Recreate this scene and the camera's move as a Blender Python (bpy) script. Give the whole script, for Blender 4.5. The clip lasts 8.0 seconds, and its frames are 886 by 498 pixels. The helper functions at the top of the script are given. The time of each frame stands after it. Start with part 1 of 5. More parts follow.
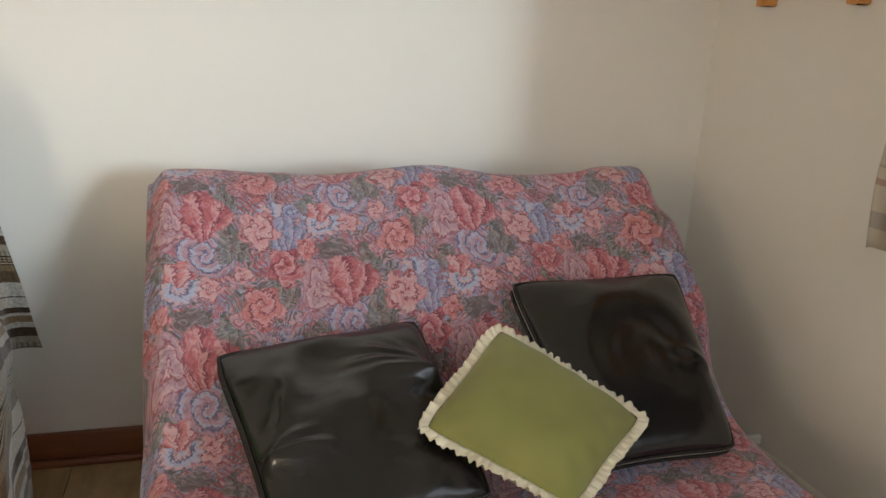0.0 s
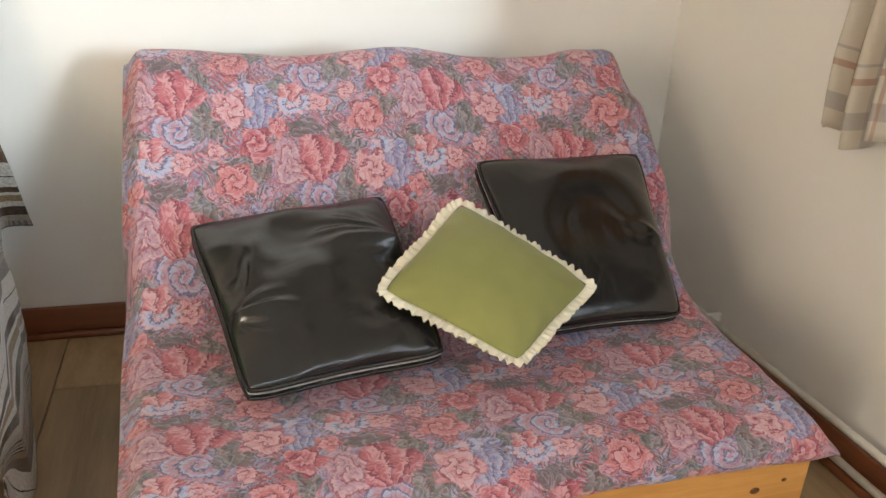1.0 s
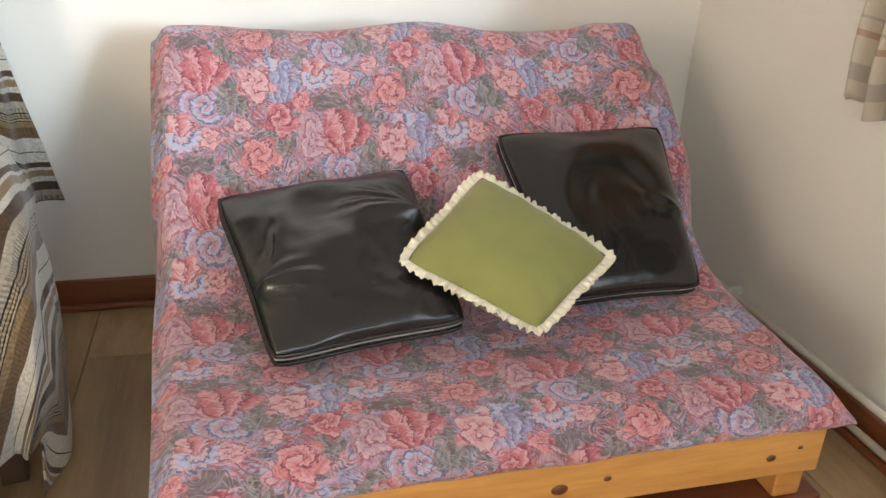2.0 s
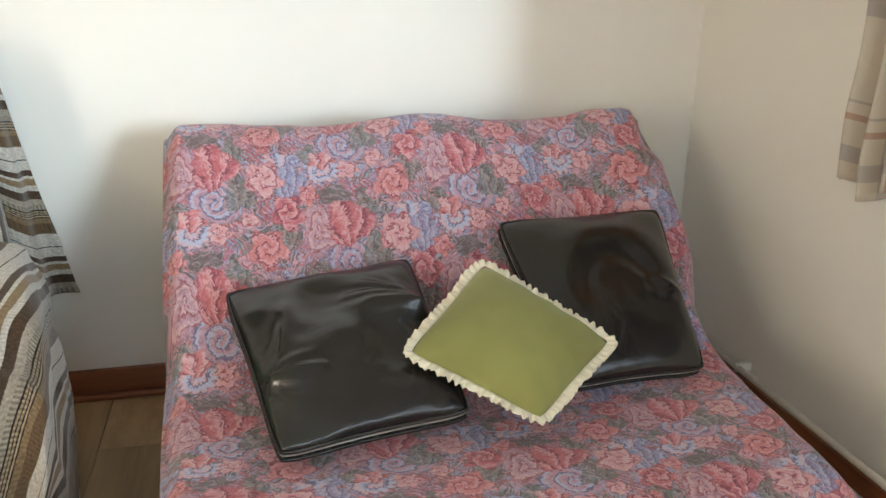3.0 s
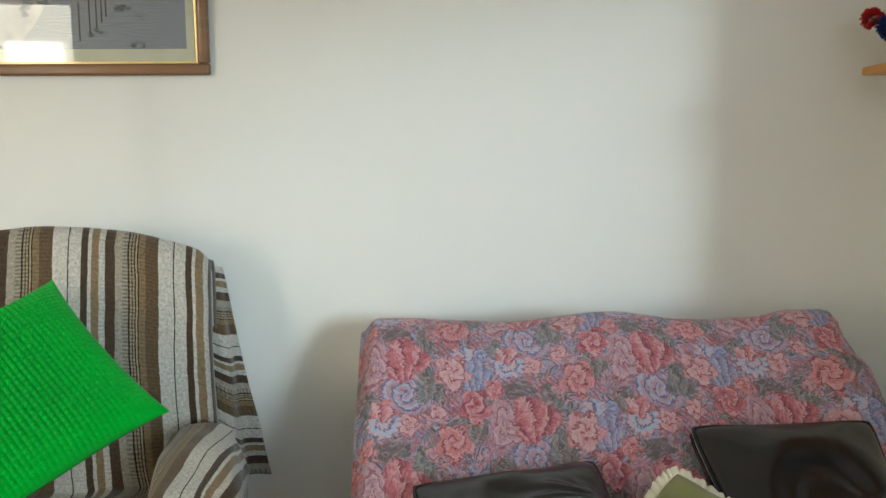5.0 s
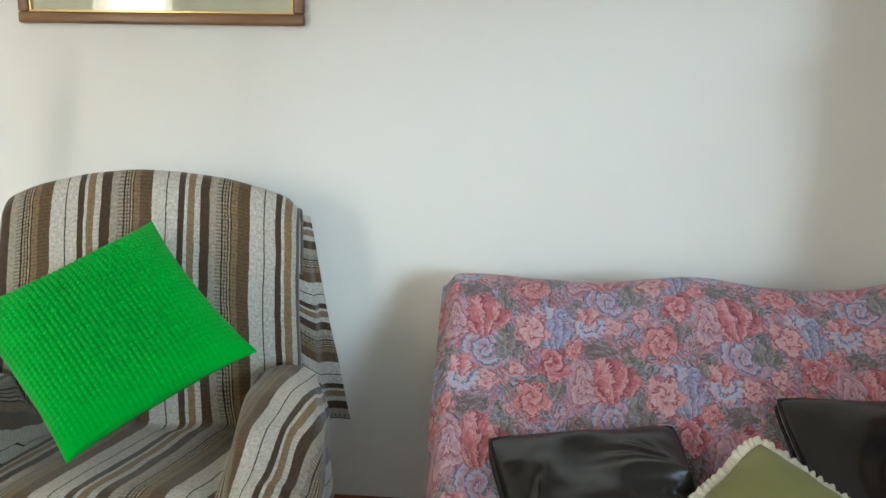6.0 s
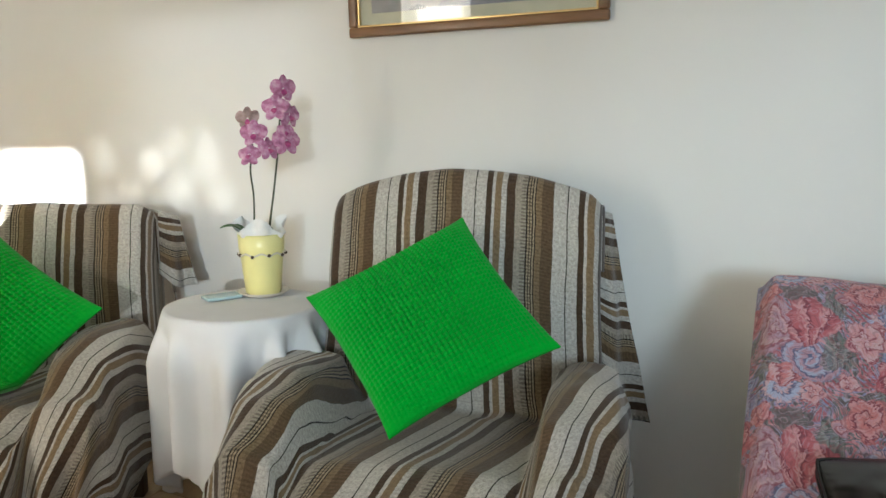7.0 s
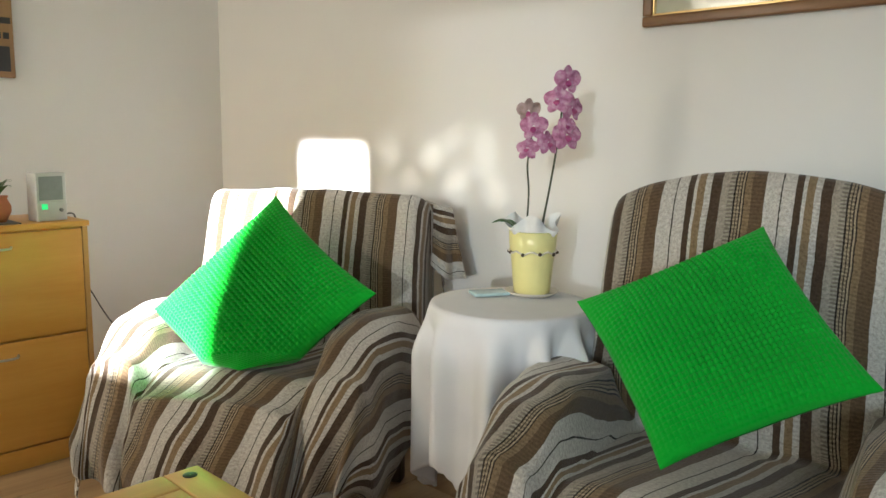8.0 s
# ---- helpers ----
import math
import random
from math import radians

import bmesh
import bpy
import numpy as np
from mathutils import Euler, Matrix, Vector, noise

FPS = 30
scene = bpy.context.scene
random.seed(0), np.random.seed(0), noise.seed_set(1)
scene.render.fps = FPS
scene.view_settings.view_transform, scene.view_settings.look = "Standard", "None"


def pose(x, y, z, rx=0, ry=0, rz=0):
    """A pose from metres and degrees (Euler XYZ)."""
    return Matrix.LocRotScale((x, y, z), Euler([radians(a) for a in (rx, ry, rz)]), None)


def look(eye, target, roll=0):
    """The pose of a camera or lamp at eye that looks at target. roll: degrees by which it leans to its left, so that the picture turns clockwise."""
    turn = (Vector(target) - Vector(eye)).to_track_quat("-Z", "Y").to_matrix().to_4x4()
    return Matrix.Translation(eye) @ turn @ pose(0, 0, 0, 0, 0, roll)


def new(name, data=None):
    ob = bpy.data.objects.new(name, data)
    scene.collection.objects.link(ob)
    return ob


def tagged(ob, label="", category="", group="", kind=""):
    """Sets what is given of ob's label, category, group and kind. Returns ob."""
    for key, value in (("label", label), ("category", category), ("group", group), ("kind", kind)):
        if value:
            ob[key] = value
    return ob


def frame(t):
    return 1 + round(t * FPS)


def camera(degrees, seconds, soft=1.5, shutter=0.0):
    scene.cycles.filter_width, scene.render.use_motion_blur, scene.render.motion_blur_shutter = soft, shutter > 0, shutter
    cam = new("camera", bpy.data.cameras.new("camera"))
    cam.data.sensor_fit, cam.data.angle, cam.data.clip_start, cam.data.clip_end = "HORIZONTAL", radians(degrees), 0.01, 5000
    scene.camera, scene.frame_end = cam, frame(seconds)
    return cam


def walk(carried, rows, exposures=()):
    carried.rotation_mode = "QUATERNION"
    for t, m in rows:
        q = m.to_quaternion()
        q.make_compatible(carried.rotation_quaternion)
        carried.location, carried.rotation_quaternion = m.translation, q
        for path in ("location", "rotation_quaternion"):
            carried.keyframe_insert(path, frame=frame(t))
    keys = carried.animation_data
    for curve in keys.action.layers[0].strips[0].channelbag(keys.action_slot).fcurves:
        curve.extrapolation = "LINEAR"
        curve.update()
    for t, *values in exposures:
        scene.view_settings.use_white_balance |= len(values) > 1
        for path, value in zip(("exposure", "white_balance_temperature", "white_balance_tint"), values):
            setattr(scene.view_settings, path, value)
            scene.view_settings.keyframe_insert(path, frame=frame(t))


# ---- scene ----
cam = camera(58.7, 8.0)
PATH = [
    (0, (-1.385, -2.014, 1.129), (-0.823, -0.17, 0.597), 3.1),
    (0.5, (-1.343, -2.096, 1.106), (-0.781, -0.298, 0.434), 4.0),
    (1, (-1.324, -2.117, 1.106), (-0.789, -0.349, 0.339), 3.2),
    (1.5, (-1.323, -2.132, 1.103), (-0.782, -0.387, 0.287), 3.4),
    (1.7, (-1.33, -2.137, 1.099), (-0.814, -0.388, 0.28), 3.2),
    (2.8, (-1.313, -2.163, 1.135), (-0.876, -0.349, 0.415), 1.2),
    (3, (-1.309, -2.163, 1.155), (-0.86, -0.33, 0.494), 0.7),
    (3.5, (-1.326, -2.136, 1.214), (-0.871, -0.214, 0.9), -0.7),
    (4, (-1.319, -2.161, 1.2), (-1.022, -0.186, 1.09), 0.3),
    (4.5, (-1.343, -2.179, 1.188), (-1.223, -0.188, 1.05), -0.3),
    (6, (-1.367, -2.188, 1.164), (-1.518, -0.215, 0.869), 1.3),
    (6.5, (-1.422, -2.196, 1.16), (-1.899, -0.274, 0.879), 0.5),
    (7, (-1.419, -2.185, 1.158), (-2.253, -0.393, 0.856), -0.9),
    (7.5, (-1.456, -2.14, 1.133), (-2.637, -0.554, 0.835), -0.3),
    (8, (-1.516, -2.092, 1.125), (-2.894, -0.67, 0.841), 0.6),
]
EXPOSURE = [(0.0, 3.91, 6450, 9), (0.5, 4.41, 6450, 10), (1.0, 4.58, 6400, 10), (1.5, 4.67, 6350, 10), (3.0, 4.48, 6150, 6), (3.5, 4.06, 6100, 1), (4.0, 3.93, 6050, 0), (4.5, 3.9, 6000, 0), (6.0, 3.96, 5700, 1), (6.5, 3.85, 5600, 4), (7.0, 3.7, 5780, 3), (8.0, 3.55, 6000, 4)]
walk(cam, [(t, look(eye, target, roll)) for t, eye, target, roll in PATH], EXPOSURE)

# ---- light ----
SUN_DIR = Vector((-0.50, 1.0, -0.11)).normalized()
world = bpy.data.worlds.new("sky")
scene.world = world
world.use_nodes = True
wt = world.node_tree
sky = wt.nodes.new("ShaderNodeTexSky")
sky.sky_type = "NISHITA"
sky.sun_disc = False
sky.sun_elevation = math.asin(-SUN_DIR.z)
sky.sun_rotation = math.atan2(-SUN_DIR.x, -SUN_DIR.y)
wt.links.new(sky.outputs[0], wt.nodes["Background"].inputs[0])
wt.nodes["Background"].inputs[1].default_value = 0.057

sun = new("sun", bpy.data.lights.new("sun", "SUN"))
sun.data.energy, sun.data.angle, sun.data.color = 5.0, radians(1.3), (1.0, 0.97, 0.94)
sun.matrix_world = look((0, 0, 6), Vector((0, 0, 6)) + SUN_DIR)


def area_lamp(name, eye, target, w, h, watts, colour):
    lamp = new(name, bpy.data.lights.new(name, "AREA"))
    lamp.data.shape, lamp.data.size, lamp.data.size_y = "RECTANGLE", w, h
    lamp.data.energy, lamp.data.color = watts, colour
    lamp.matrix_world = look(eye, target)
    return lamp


# area lamps stand in for daylight at the glazed door and side window
area_lamp("door_daylight", (-4.40, -4.19, 1.25), (-4.40, 0, 1.25), 0.66, 2.1, 2.55, (1.0, 0.83, 0.64))
# second, smaller lamp added in the door for firmer shadows
area_lamp("door_sunny_daylight", (-4.35, -4.18, 1.52), (-3.4, 0, 1.2), 0.40, 1.0, 1.1, (1.0, 0.85, 0.68))
area_lamp("side_window_daylight", (-0.01, -2.75, 1.5), (-3, -2.75, 1.10), 1.5, 0.4, 0.36, (0.86, 0.93, 1.0))
# added fill lamp, set in a front window that is made up
area_lamp("front_window_daylight", (-1.2, -4.17, 1.7), (-1.6, 0, 0.9), 1.0, 0.4, 0.48, (0.86, 0.93, 1.0))
# added narrow-beam lamp outside the corner windows, brightens the wall behind the seats
haze = area_lamp("sky_by_the_sun", (0.918, -4.6, 1.73), (-1.75, 0, 0.95), 2.3, 1.5, 116.0, (0.85, 0.94, 1.0))
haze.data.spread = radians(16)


# ---- materials ----
class Graph:
    """Short names for the nodes of a material."""

    def __init__(self, name):
        self.mat = bpy.data.materials.new(name)
        self.mat.use_nodes = True
        self.t = self.mat.node_tree
        self.bsdf = self.t.nodes["Principled BSDF"]

    def put(self, sock, v):
        if isinstance(v, bpy.types.NodeSocket):
            self.t.links.new(v, sock)
        elif v is not None:
            if sock.type == "RGBA" and len(v) == 3:
                v = (*v, 1)
            sock.default_value = v

    def coord(self, which="Object"):
        return self.t.nodes.new("ShaderNodeTexCoord").outputs[which]

    def rand(self):
        return self.t.nodes.new("ShaderNodeObjectInfo").outputs["Random"]

    def math(self, op, a, b=None, c=None):
        n = self.t.nodes.new("ShaderNodeMath")
        n.operation = op
        for s, v in zip(n.inputs, (a, b, c)):
            self.put(s, v)
        return n.outputs[0]

    def vec(self, op, a, b=None):
        n = self.t.nodes.new("ShaderNodeVectorMath")
        n.operation = op
        self.put(n.inputs[0], a)
        self.put(n.inputs[1], b)
        return n.outputs["Value"] if op in ("LENGTH", "DISTANCE") else n.outputs[0]

    def scale(self, a, x, y, z):
        return self.vec("MULTIPLY", a, (x, y, z))

    def noise(self, v, scale, detail=3.0, rough=0.55, dist=0.0, col=False):
        n = self.t.nodes.new("ShaderNodeTexNoise")
        self.put(n.inputs["Vector"], v)
        n.inputs["Scale"].default_value = scale
        n.inputs["Detail"].default_value = detail
        n.inputs["Roughness"].default_value = rough
        n.inputs["Distortion"].default_value = dist
        return n.outputs["Color" if col else "Fac"]

    def voro(self, v, scale, feature="F1", out="Distance"):
        n = self.t.nodes.new("ShaderNodeTexVoronoi")
        n.feature = feature
        self.put(n.inputs["Vector"], v)
        n.inputs["Scale"].default_value = scale
        return n.outputs[out]

    def wave(self, v, scale, dist=0.0, detail=2.0, axis="X"):
        n = self.t.nodes.new("ShaderNodeTexWave")
        n.bands_direction = axis
        self.put(n.inputs["Vector"], v)
        n.inputs["Scale"].default_value = scale
        n.inputs["Distortion"].default_value = dist
        n.inputs["Detail"].default_value = detail
        return n.outputs["Fac"]

    def ramp(self, fac, stops, how="LINEAR"):
        n = self.t.nodes.new("ShaderNodeValToRGB")
        r = n.color_ramp
        r.interpolation = how
        while len(r.elements) < len(stops):
            r.elements.new(0.5)
        for e, (p, c) in zip(r.elements, stops):
            e.position = p
            e.color = (*c, 1) if len(c) == 3 else c
        self.put(n.inputs[0], fac)
        return n.outputs[0]

    def step(self, v, lo, hi):
        n = self.t.nodes.new("ShaderNodeMapRange")
        n.interpolation_type = "SMOOTHSTEP"
        self.put(n.inputs[0], v)
        n.inputs[1].default_value, n.inputs[2].default_value = lo, hi
        return n.outputs[0]

    def mix(self, fac, a, b, blend="MIX"):
        n = self.t.nodes.new("ShaderNodeMix")
        n.data_type, n.blend_type = "RGBA", blend
        self.put(n.inputs[0], fac)
        self.put(n.inputs[6], a)
        self.put(n.inputs[7], b)
        return n.outputs[2]

    def sep(self, v):
        n = self.t.nodes.new("ShaderNodeSeparateXYZ")
        self.put(n.inputs[0], v)
        return n.outputs[0], n.outputs[1], n.outputs[2]

    def comb(self, x, y, z=0.0):
        n = self.t.nodes.new("ShaderNodeCombineXYZ")
        for s, v in zip(n.inputs, (x, y, z)):
            self.put(s, v)
        return n.outputs[0]

    def bump(self, h, strength=0.3, dist=0.002, under=None):
        n = self.t.nodes.new("ShaderNodeBump")
        n.inputs["Strength"].default_value = strength
        n.inputs["Distance"].default_value = dist
        self.put(n.inputs["Height"], h)
        self.put(n.inputs["Normal"], under)
        return n.outputs[0]

    def done(self, colour, rough=0.6, normal=None, metal=0.0, sheen=0.0, spec=0.5, trans=0.0, coat=0.0):
        b = self.bsdf
        self.put(b.inputs["Base Color"], colour)
        self.put(b.inputs["Roughness"], rough)
        self.put(b.inputs["Normal"], normal)
        self.put(b.inputs["Metallic"], metal)
        self.put(b.inputs["Sheen Weight"], sheen)
        self.put(b.inputs["Specular IOR Level"], spec)
        self.put(b.inputs["Transmission Weight"], trans)
        self.put(b.inputs["Coat Weight"], coat)
        return self.mat


def plain(name, colour, rough=0.6, grain=40.0, amount=0.12, metal=0.0, bump=0.15, spec=0.5, sheen=0.0):
    """A painted or moulded surface with faint mottling at two scales and a little relief."""
    g = Graph(name)
    p = g.coord()
    fine, broad = g.noise(p, grain, 4), g.noise(p, grain / 12, 2)
    f = g.math("ADD", g.math("MULTIPLY", fine, 0.5), g.math("MULTIPLY", broad, 0.5))
    lo = tuple(c * (1 - amount) for c in colour)
    hi = tuple(min(1, c * (1 + amount)) for c in colour)
    col = g.ramp(f, [(0.3, lo), (0.7, hi)])
    r = g.math("MULTIPLY_ADD", broad, 0.15, rough - 0.07)
    return g.done(col, r, g.bump(fine, bump, 0.001), metal, sheen, spec)


def wood(name, dark, light, along="Y", scale=1.0, rough=0.45, knots=0.0, var=0.0):
    """Grain stretched along one axis, with rings, pores and, where wanted, knots."""
    g = Graph(name)
    p = g.coord()
    if var:
        r = g.rand()
        p = g.vec("ADD", p, g.comb(g.math("MULTIPLY", r, 31.0), g.math("MULTIPLY", r, 17.0), g.math("MULTIPLY", r, 7.0)))
    s = {"X": (1.2, 14, 14), "Y": (14, 1.2, 14), "Z": (14, 14, 1.2)}[along]
    q = g.scale(p, *(k * scale for k in s))
    big = g.noise(q, 1.0, 4, 0.6, 0.6)
    fine = g.noise(g.scale(q, 3.4, 3.4, 3.4), 3.0, 3, 0.7)
    f = g.math("ADD", g.math("MULTIPLY", big, 0.75), g.math("MULTIPLY", fine, 0.25))
    if var:
        f = g.math("ADD", f, g.math("MULTIPLY_ADD", g.rand(), var, -var / 2))
    mid = tuple((a + b) / 2 for a, b in zip(dark, light))
    col = g.ramp(f, [(0.3, dark), (0.5, mid), (0.68, light)])
    if knots:
        k = g.voro(g.scale(p, *(2.2 if a == along else 4.0 for a in "XYZ")), knots)
        col = g.mix(g.step(k, 0.10, 0.05), col, tuple(c * 0.35 for c in dark))
    return g.done(col, g.math("MULTIPLY_ADD", fine, 0.2, rough - 0.1), g.bump(f, 0.15, 0.001))


def wall_paint(name, colour):
    g = Graph(name)
    p = g.coord()
    roller, broad = g.noise(p, 240, 3, 0.6), g.noise(p, 1.1, 3)
    col = g.ramp(broad, [(0.3, tuple(c * 0.965 for c in colour)), (0.7, colour)])
    n = g.bump(g.noise(p, 5, 2), 0.12, 0.004, g.bump(roller, 0.10, 0.0012))
    return g.done(col, 0.75, n, spec=0.3)


WALL = wall_paint("wall_paint", (0.80, 0.775, 0.73))
CEIL = wall_paint("ceiling_paint", (0.84, 0.83, 0.80))
PINE = wood("orange_pine", (0.42, 0.17, 0.035), (0.72, 0.38, 0.11), "X")
PINE_Y = wood("orange_pine_shelf", (0.44, 0.17, 0.035), (0.70, 0.36, 0.10), "Y")
PINE_Z = wood("orange_pine_upright", (0.44, 0.17, 0.035), (0.70, 0.36, 0.10), "Z")
PALE_X = wood("waxed_pine_table", (0.54, 0.30, 0.09), (0.74, 0.47, 0.17), "X")
PALE_Y = wood("waxed_pine_border", (0.54, 0.30, 0.09), (0.72, 0.45, 0.165), "Y")
LAMINATE = wood("oak_laminate", (0.22, 0.140, 0.070), (0.45, 0.31, 0.165), "Y", 0.8, 0.38, var=0.16)
SKIRT = wood("mahogany_skirting", (0.12, 0.035, 0.014), (0.26, 0.09, 0.035), "X", rough=0.35)
SKIRT_Y = wood("mahogany_skirting_side", (0.12, 0.035, 0.014), (0.26, 0.09, 0.035), "Y", rough=0.35)
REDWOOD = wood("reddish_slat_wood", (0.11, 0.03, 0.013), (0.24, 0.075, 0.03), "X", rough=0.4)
BEECH = wood("beech_veneer", (0.60, 0.285, 0.045), (0.72, 0.385, 0.075), "Y", 0.6, 0.35)
BEECH_Z = wood("beech_edge", (0.48, 0.26, 0.07), (0.66, 0.40, 0.13), "Z", 0.6, 0.35)
FRAMEWOOD = wood("picture_moulding", (0.13, 0.06, 0.025), (0.27, 0.14, 0.06), "X", 1.5, 0.35)
GILT = plain("gilt_slip", (0.75, 0.55, 0.25), 0.3, metal=0.7)
MOUNT = plain("cream_mount", (0.72, 0.68, 0.52), 0.8)
WHITE_PIPE = plain("white_pipe_paint", (0.78, 0.76, 0.70), 0.35)
DARK = plain("dark_metal", (0.03, 0.03, 0.03), 0.4)
CHROME = plain("brushed_steel", (0.62, 0.60, 0.56), 0.28, metal=1.0, bump=0.03)
UPVC = plain("white_window_plastic", (0.8, 0.8, 0.8), 0.3)
CRATE = wood("charcoal_stained_crate", (0.018, 0.013, 0.013), (0.05, 0.037, 0.036), "Y", 1.2, 0.6)
INK = plain("black_stamped_ink", (0.006, 0.006, 0.006), 0.7)
POTYELLOW = plain("pale_yellow_glaze", (0.80, 0.74, 0.32), 0.3, 30, 0.05)
TERRACOTTA = plain("terracotta", (0.50, 0.16, 0.06), 0.6)
STEM = plain("dark_green_stem", (0.05, 0.06, 0.028), 0.5)
LEAF = plain("green_leaf", (0.05, 0.12, 0.022), 0.4)
PAPER = plain("white_wrapping_paper", (0.80, 0.79, 0.76), 0.7)
SAUCER = plain("cream_saucer", (0.72, 0.66, 0.55), 0.4)
PHONE = plain("pale_teal_plastic", (0.42, 0.55, 0.55), 0.25)
RADIO = plain("pale_grey_plastic", (0.55, 0.56, 0.55), 0.4)
RADIO_DARK = plain("grey_speaker_mesh", (0.22, 0.24, 0.24), 0.6, 300)
CORD = plain("black_cord", (0.06, 0.055, 0.05), 0.5)
RED = plain("red_cloth_petal", (0.52, 0.012, 0.014), 0.7, 90, 0.35)
BLUE = plain("blue_cloth_petal", (0.015, 0.028, 0.16), 0.6, 90, 0.35)
WHITEP = plain("white_cloth_petal", (0.74, 0.72, 0.68), 0.8, 90, 0.12)
SUBFRAME = plain("dark_chair_frame", (0.06, 0.035, 0.02), 0.5)
UPHOLSTERY = plain("brown_upholstery", (0.22, 0.15, 0.09), 0.9, 200, 0.2)
WOODPANEL = wood("varnished_plaque", (0.24, 0.13, 0.05), (0.40, 0.24, 0.10), "Z", 0.8, 0.4)


def leather():
    g = Graph("black_leather")
    p = g.coord()
    creases = g.voro(p, 260, "DISTANCE_TO_EDGE")
    soft = g.noise(p, 9, 4, 0.6, 0.8)
    col = g.ramp(g.noise(p, 14, 4), [(0.3, (0.008, 0.0076, 0.0078)), (0.7, (0.016, 0.0145, 0.0145))])
    n = g.bump(soft, 0.20, 0.012, g.bump(creases, 0.06, 0.0006))
    return g.done(col, g.math("MULTIPLY_ADD", soft, 0.12, 0.16), n, spec=0.62)


def cotton(name, colour, amount=0.1, count=900.0, rough=0.9, sheen=0.2):
    g = Graph(name)
    p = g.coord("UV")
    weave = g.math("MULTIPLY", g.wave(p, count / 6.28, axis="X"), g.wave(p, count / 6.28, axis="Y"))
    b = g.noise(g.coord(), 6, 3)
    col = g.ramp(b, [(0.3, tuple(c * (1 - amount) for c in colour)), (0.7, tuple(min(1, c * (1 + amount)) for c in colour))])
    return g.done(col, rough, g.bump(weave, 0.12, 0.0006), sheen=sheen, spec=0.25)


LEATHER = leather()
OLIVE = cotton("olive_cotton", (0.245, 0.245, 0.082))
LACE = cotton("cream_ruffle", (0.74, 0.69, 0.55), 0.12)
TABLECLOTH = cotton("white_tablecloth", (0.70, 0.69, 0.69), 0.04)
GREEN = cotton("bright_green_velour", (0.013, 0.365, 0.018), 0.06, 300, 0.85, 0.14)
KNOT = plain("dark_pine_knot", (0.16, 0.065, 0.02), 0.4)
STITCH = plain("pale_stitching", (0.30, 0.28, 0.26), 0.8)


def striped(name="striped_wool"):
    """Woven throw: stripes of many widths across u, ribbed along v."""
    g = Graph(name)
    u, v, _ = g.sep(g.coord("UV"))
    wob = g.math("MULTIPLY_ADD", g.noise(g.coord("UV"), 7, 2), 0.012, -0.006)
    wool = g.math("MULTIPLY_ADD", g.noise(g.coord("UV"), 260, 2, 0.7), 0.005, -0.0025)
    uu = g.math("ADD", g.math("ADD", u, wob), wool)
    f = g.math("FRACT", g.math("DIVIDE", g.math("ADD", uu, 2.6), 0.26))
    pale, cocoa, tan = (0.62, 0.605, 0.575), (0.085, 0.056, 0.037), (0.27, 0.195, 0.115)
    brown, line, sand, rib_grey = (0.155, 0.105, 0.062), (0.030, 0.024, 0.021), (0.42, 0.345, 0.245), (0.40, 0.365, 0.315)
    widths = [(45, pale), (3, line), (35, pale), (20, cocoa), (10, pale), (22, tan), (18, pale), (30, cocoa), (40, rib_grey), (4, line),
              (6, sand), (3, line), (6, sand), (3, line), (6, sand), (3, line), (20, tan), (38, brown)]
    total, at, stops = sum(w for w, _ in widths), 0.0, []
    for w, c in widths:
        stops.append((at / total, c))
        at += w
    col = g.ramp(f, stops, "CONSTANT")
    rib = g.wave(g.comb(v, u, 0.0), 36, 1.6, 1.5)
    # cross ribs in the grey band, fainter in the tan one
    ribbed = g.ramp(f, [(0.0, (0, 0, 0)), (135 / total, (0.35, 0.35, 0.35)), (157 / total, (0, 0, 0)), (205 / total, (1, 1, 1)), (245 / total, (0, 0, 0)), (254 / total, (0.4, 0.4, 0.4))], "CONSTANT")
    fuzz = g.noise(g.comb(g.math("MULTIPLY", u, 900.0), g.math("MULTIPLY", v, 320.0)), 1.0, 3, 0.8)
    heather = g.noise(g.coord("UV"), 130, 3, 0.75)
    col = g.mix(g.math("MULTIPLY", g.math("MULTIPLY", ribbed, g.step(rib, 0.35, 0.65)), 0.60), col, g.mix(0.75, col, (0.04, 0.028, 0.02), "MULTIPLY"))
    col = g.mix(0.8, col, g.ramp(heather, [(0.3, (0.45, 0.41, 0.36)), (0.7, (1.15, 1.12, 1.06))]), "MULTIPLY")
    col = g.mix(0.55, col, g.ramp(fuzz, [(0.3, (0.45, 0.43, 0.41)), (0.7, (1.25, 1.22, 1.18))]), "MULTIPLY")
    n = g.bump(rib, 0.25, 0.0015, g.bump(fuzz, 0.4, 0.001))
    return g.done(col, 0.95, n, sheen=0.25, spec=0.15)


STRIPES = striped()


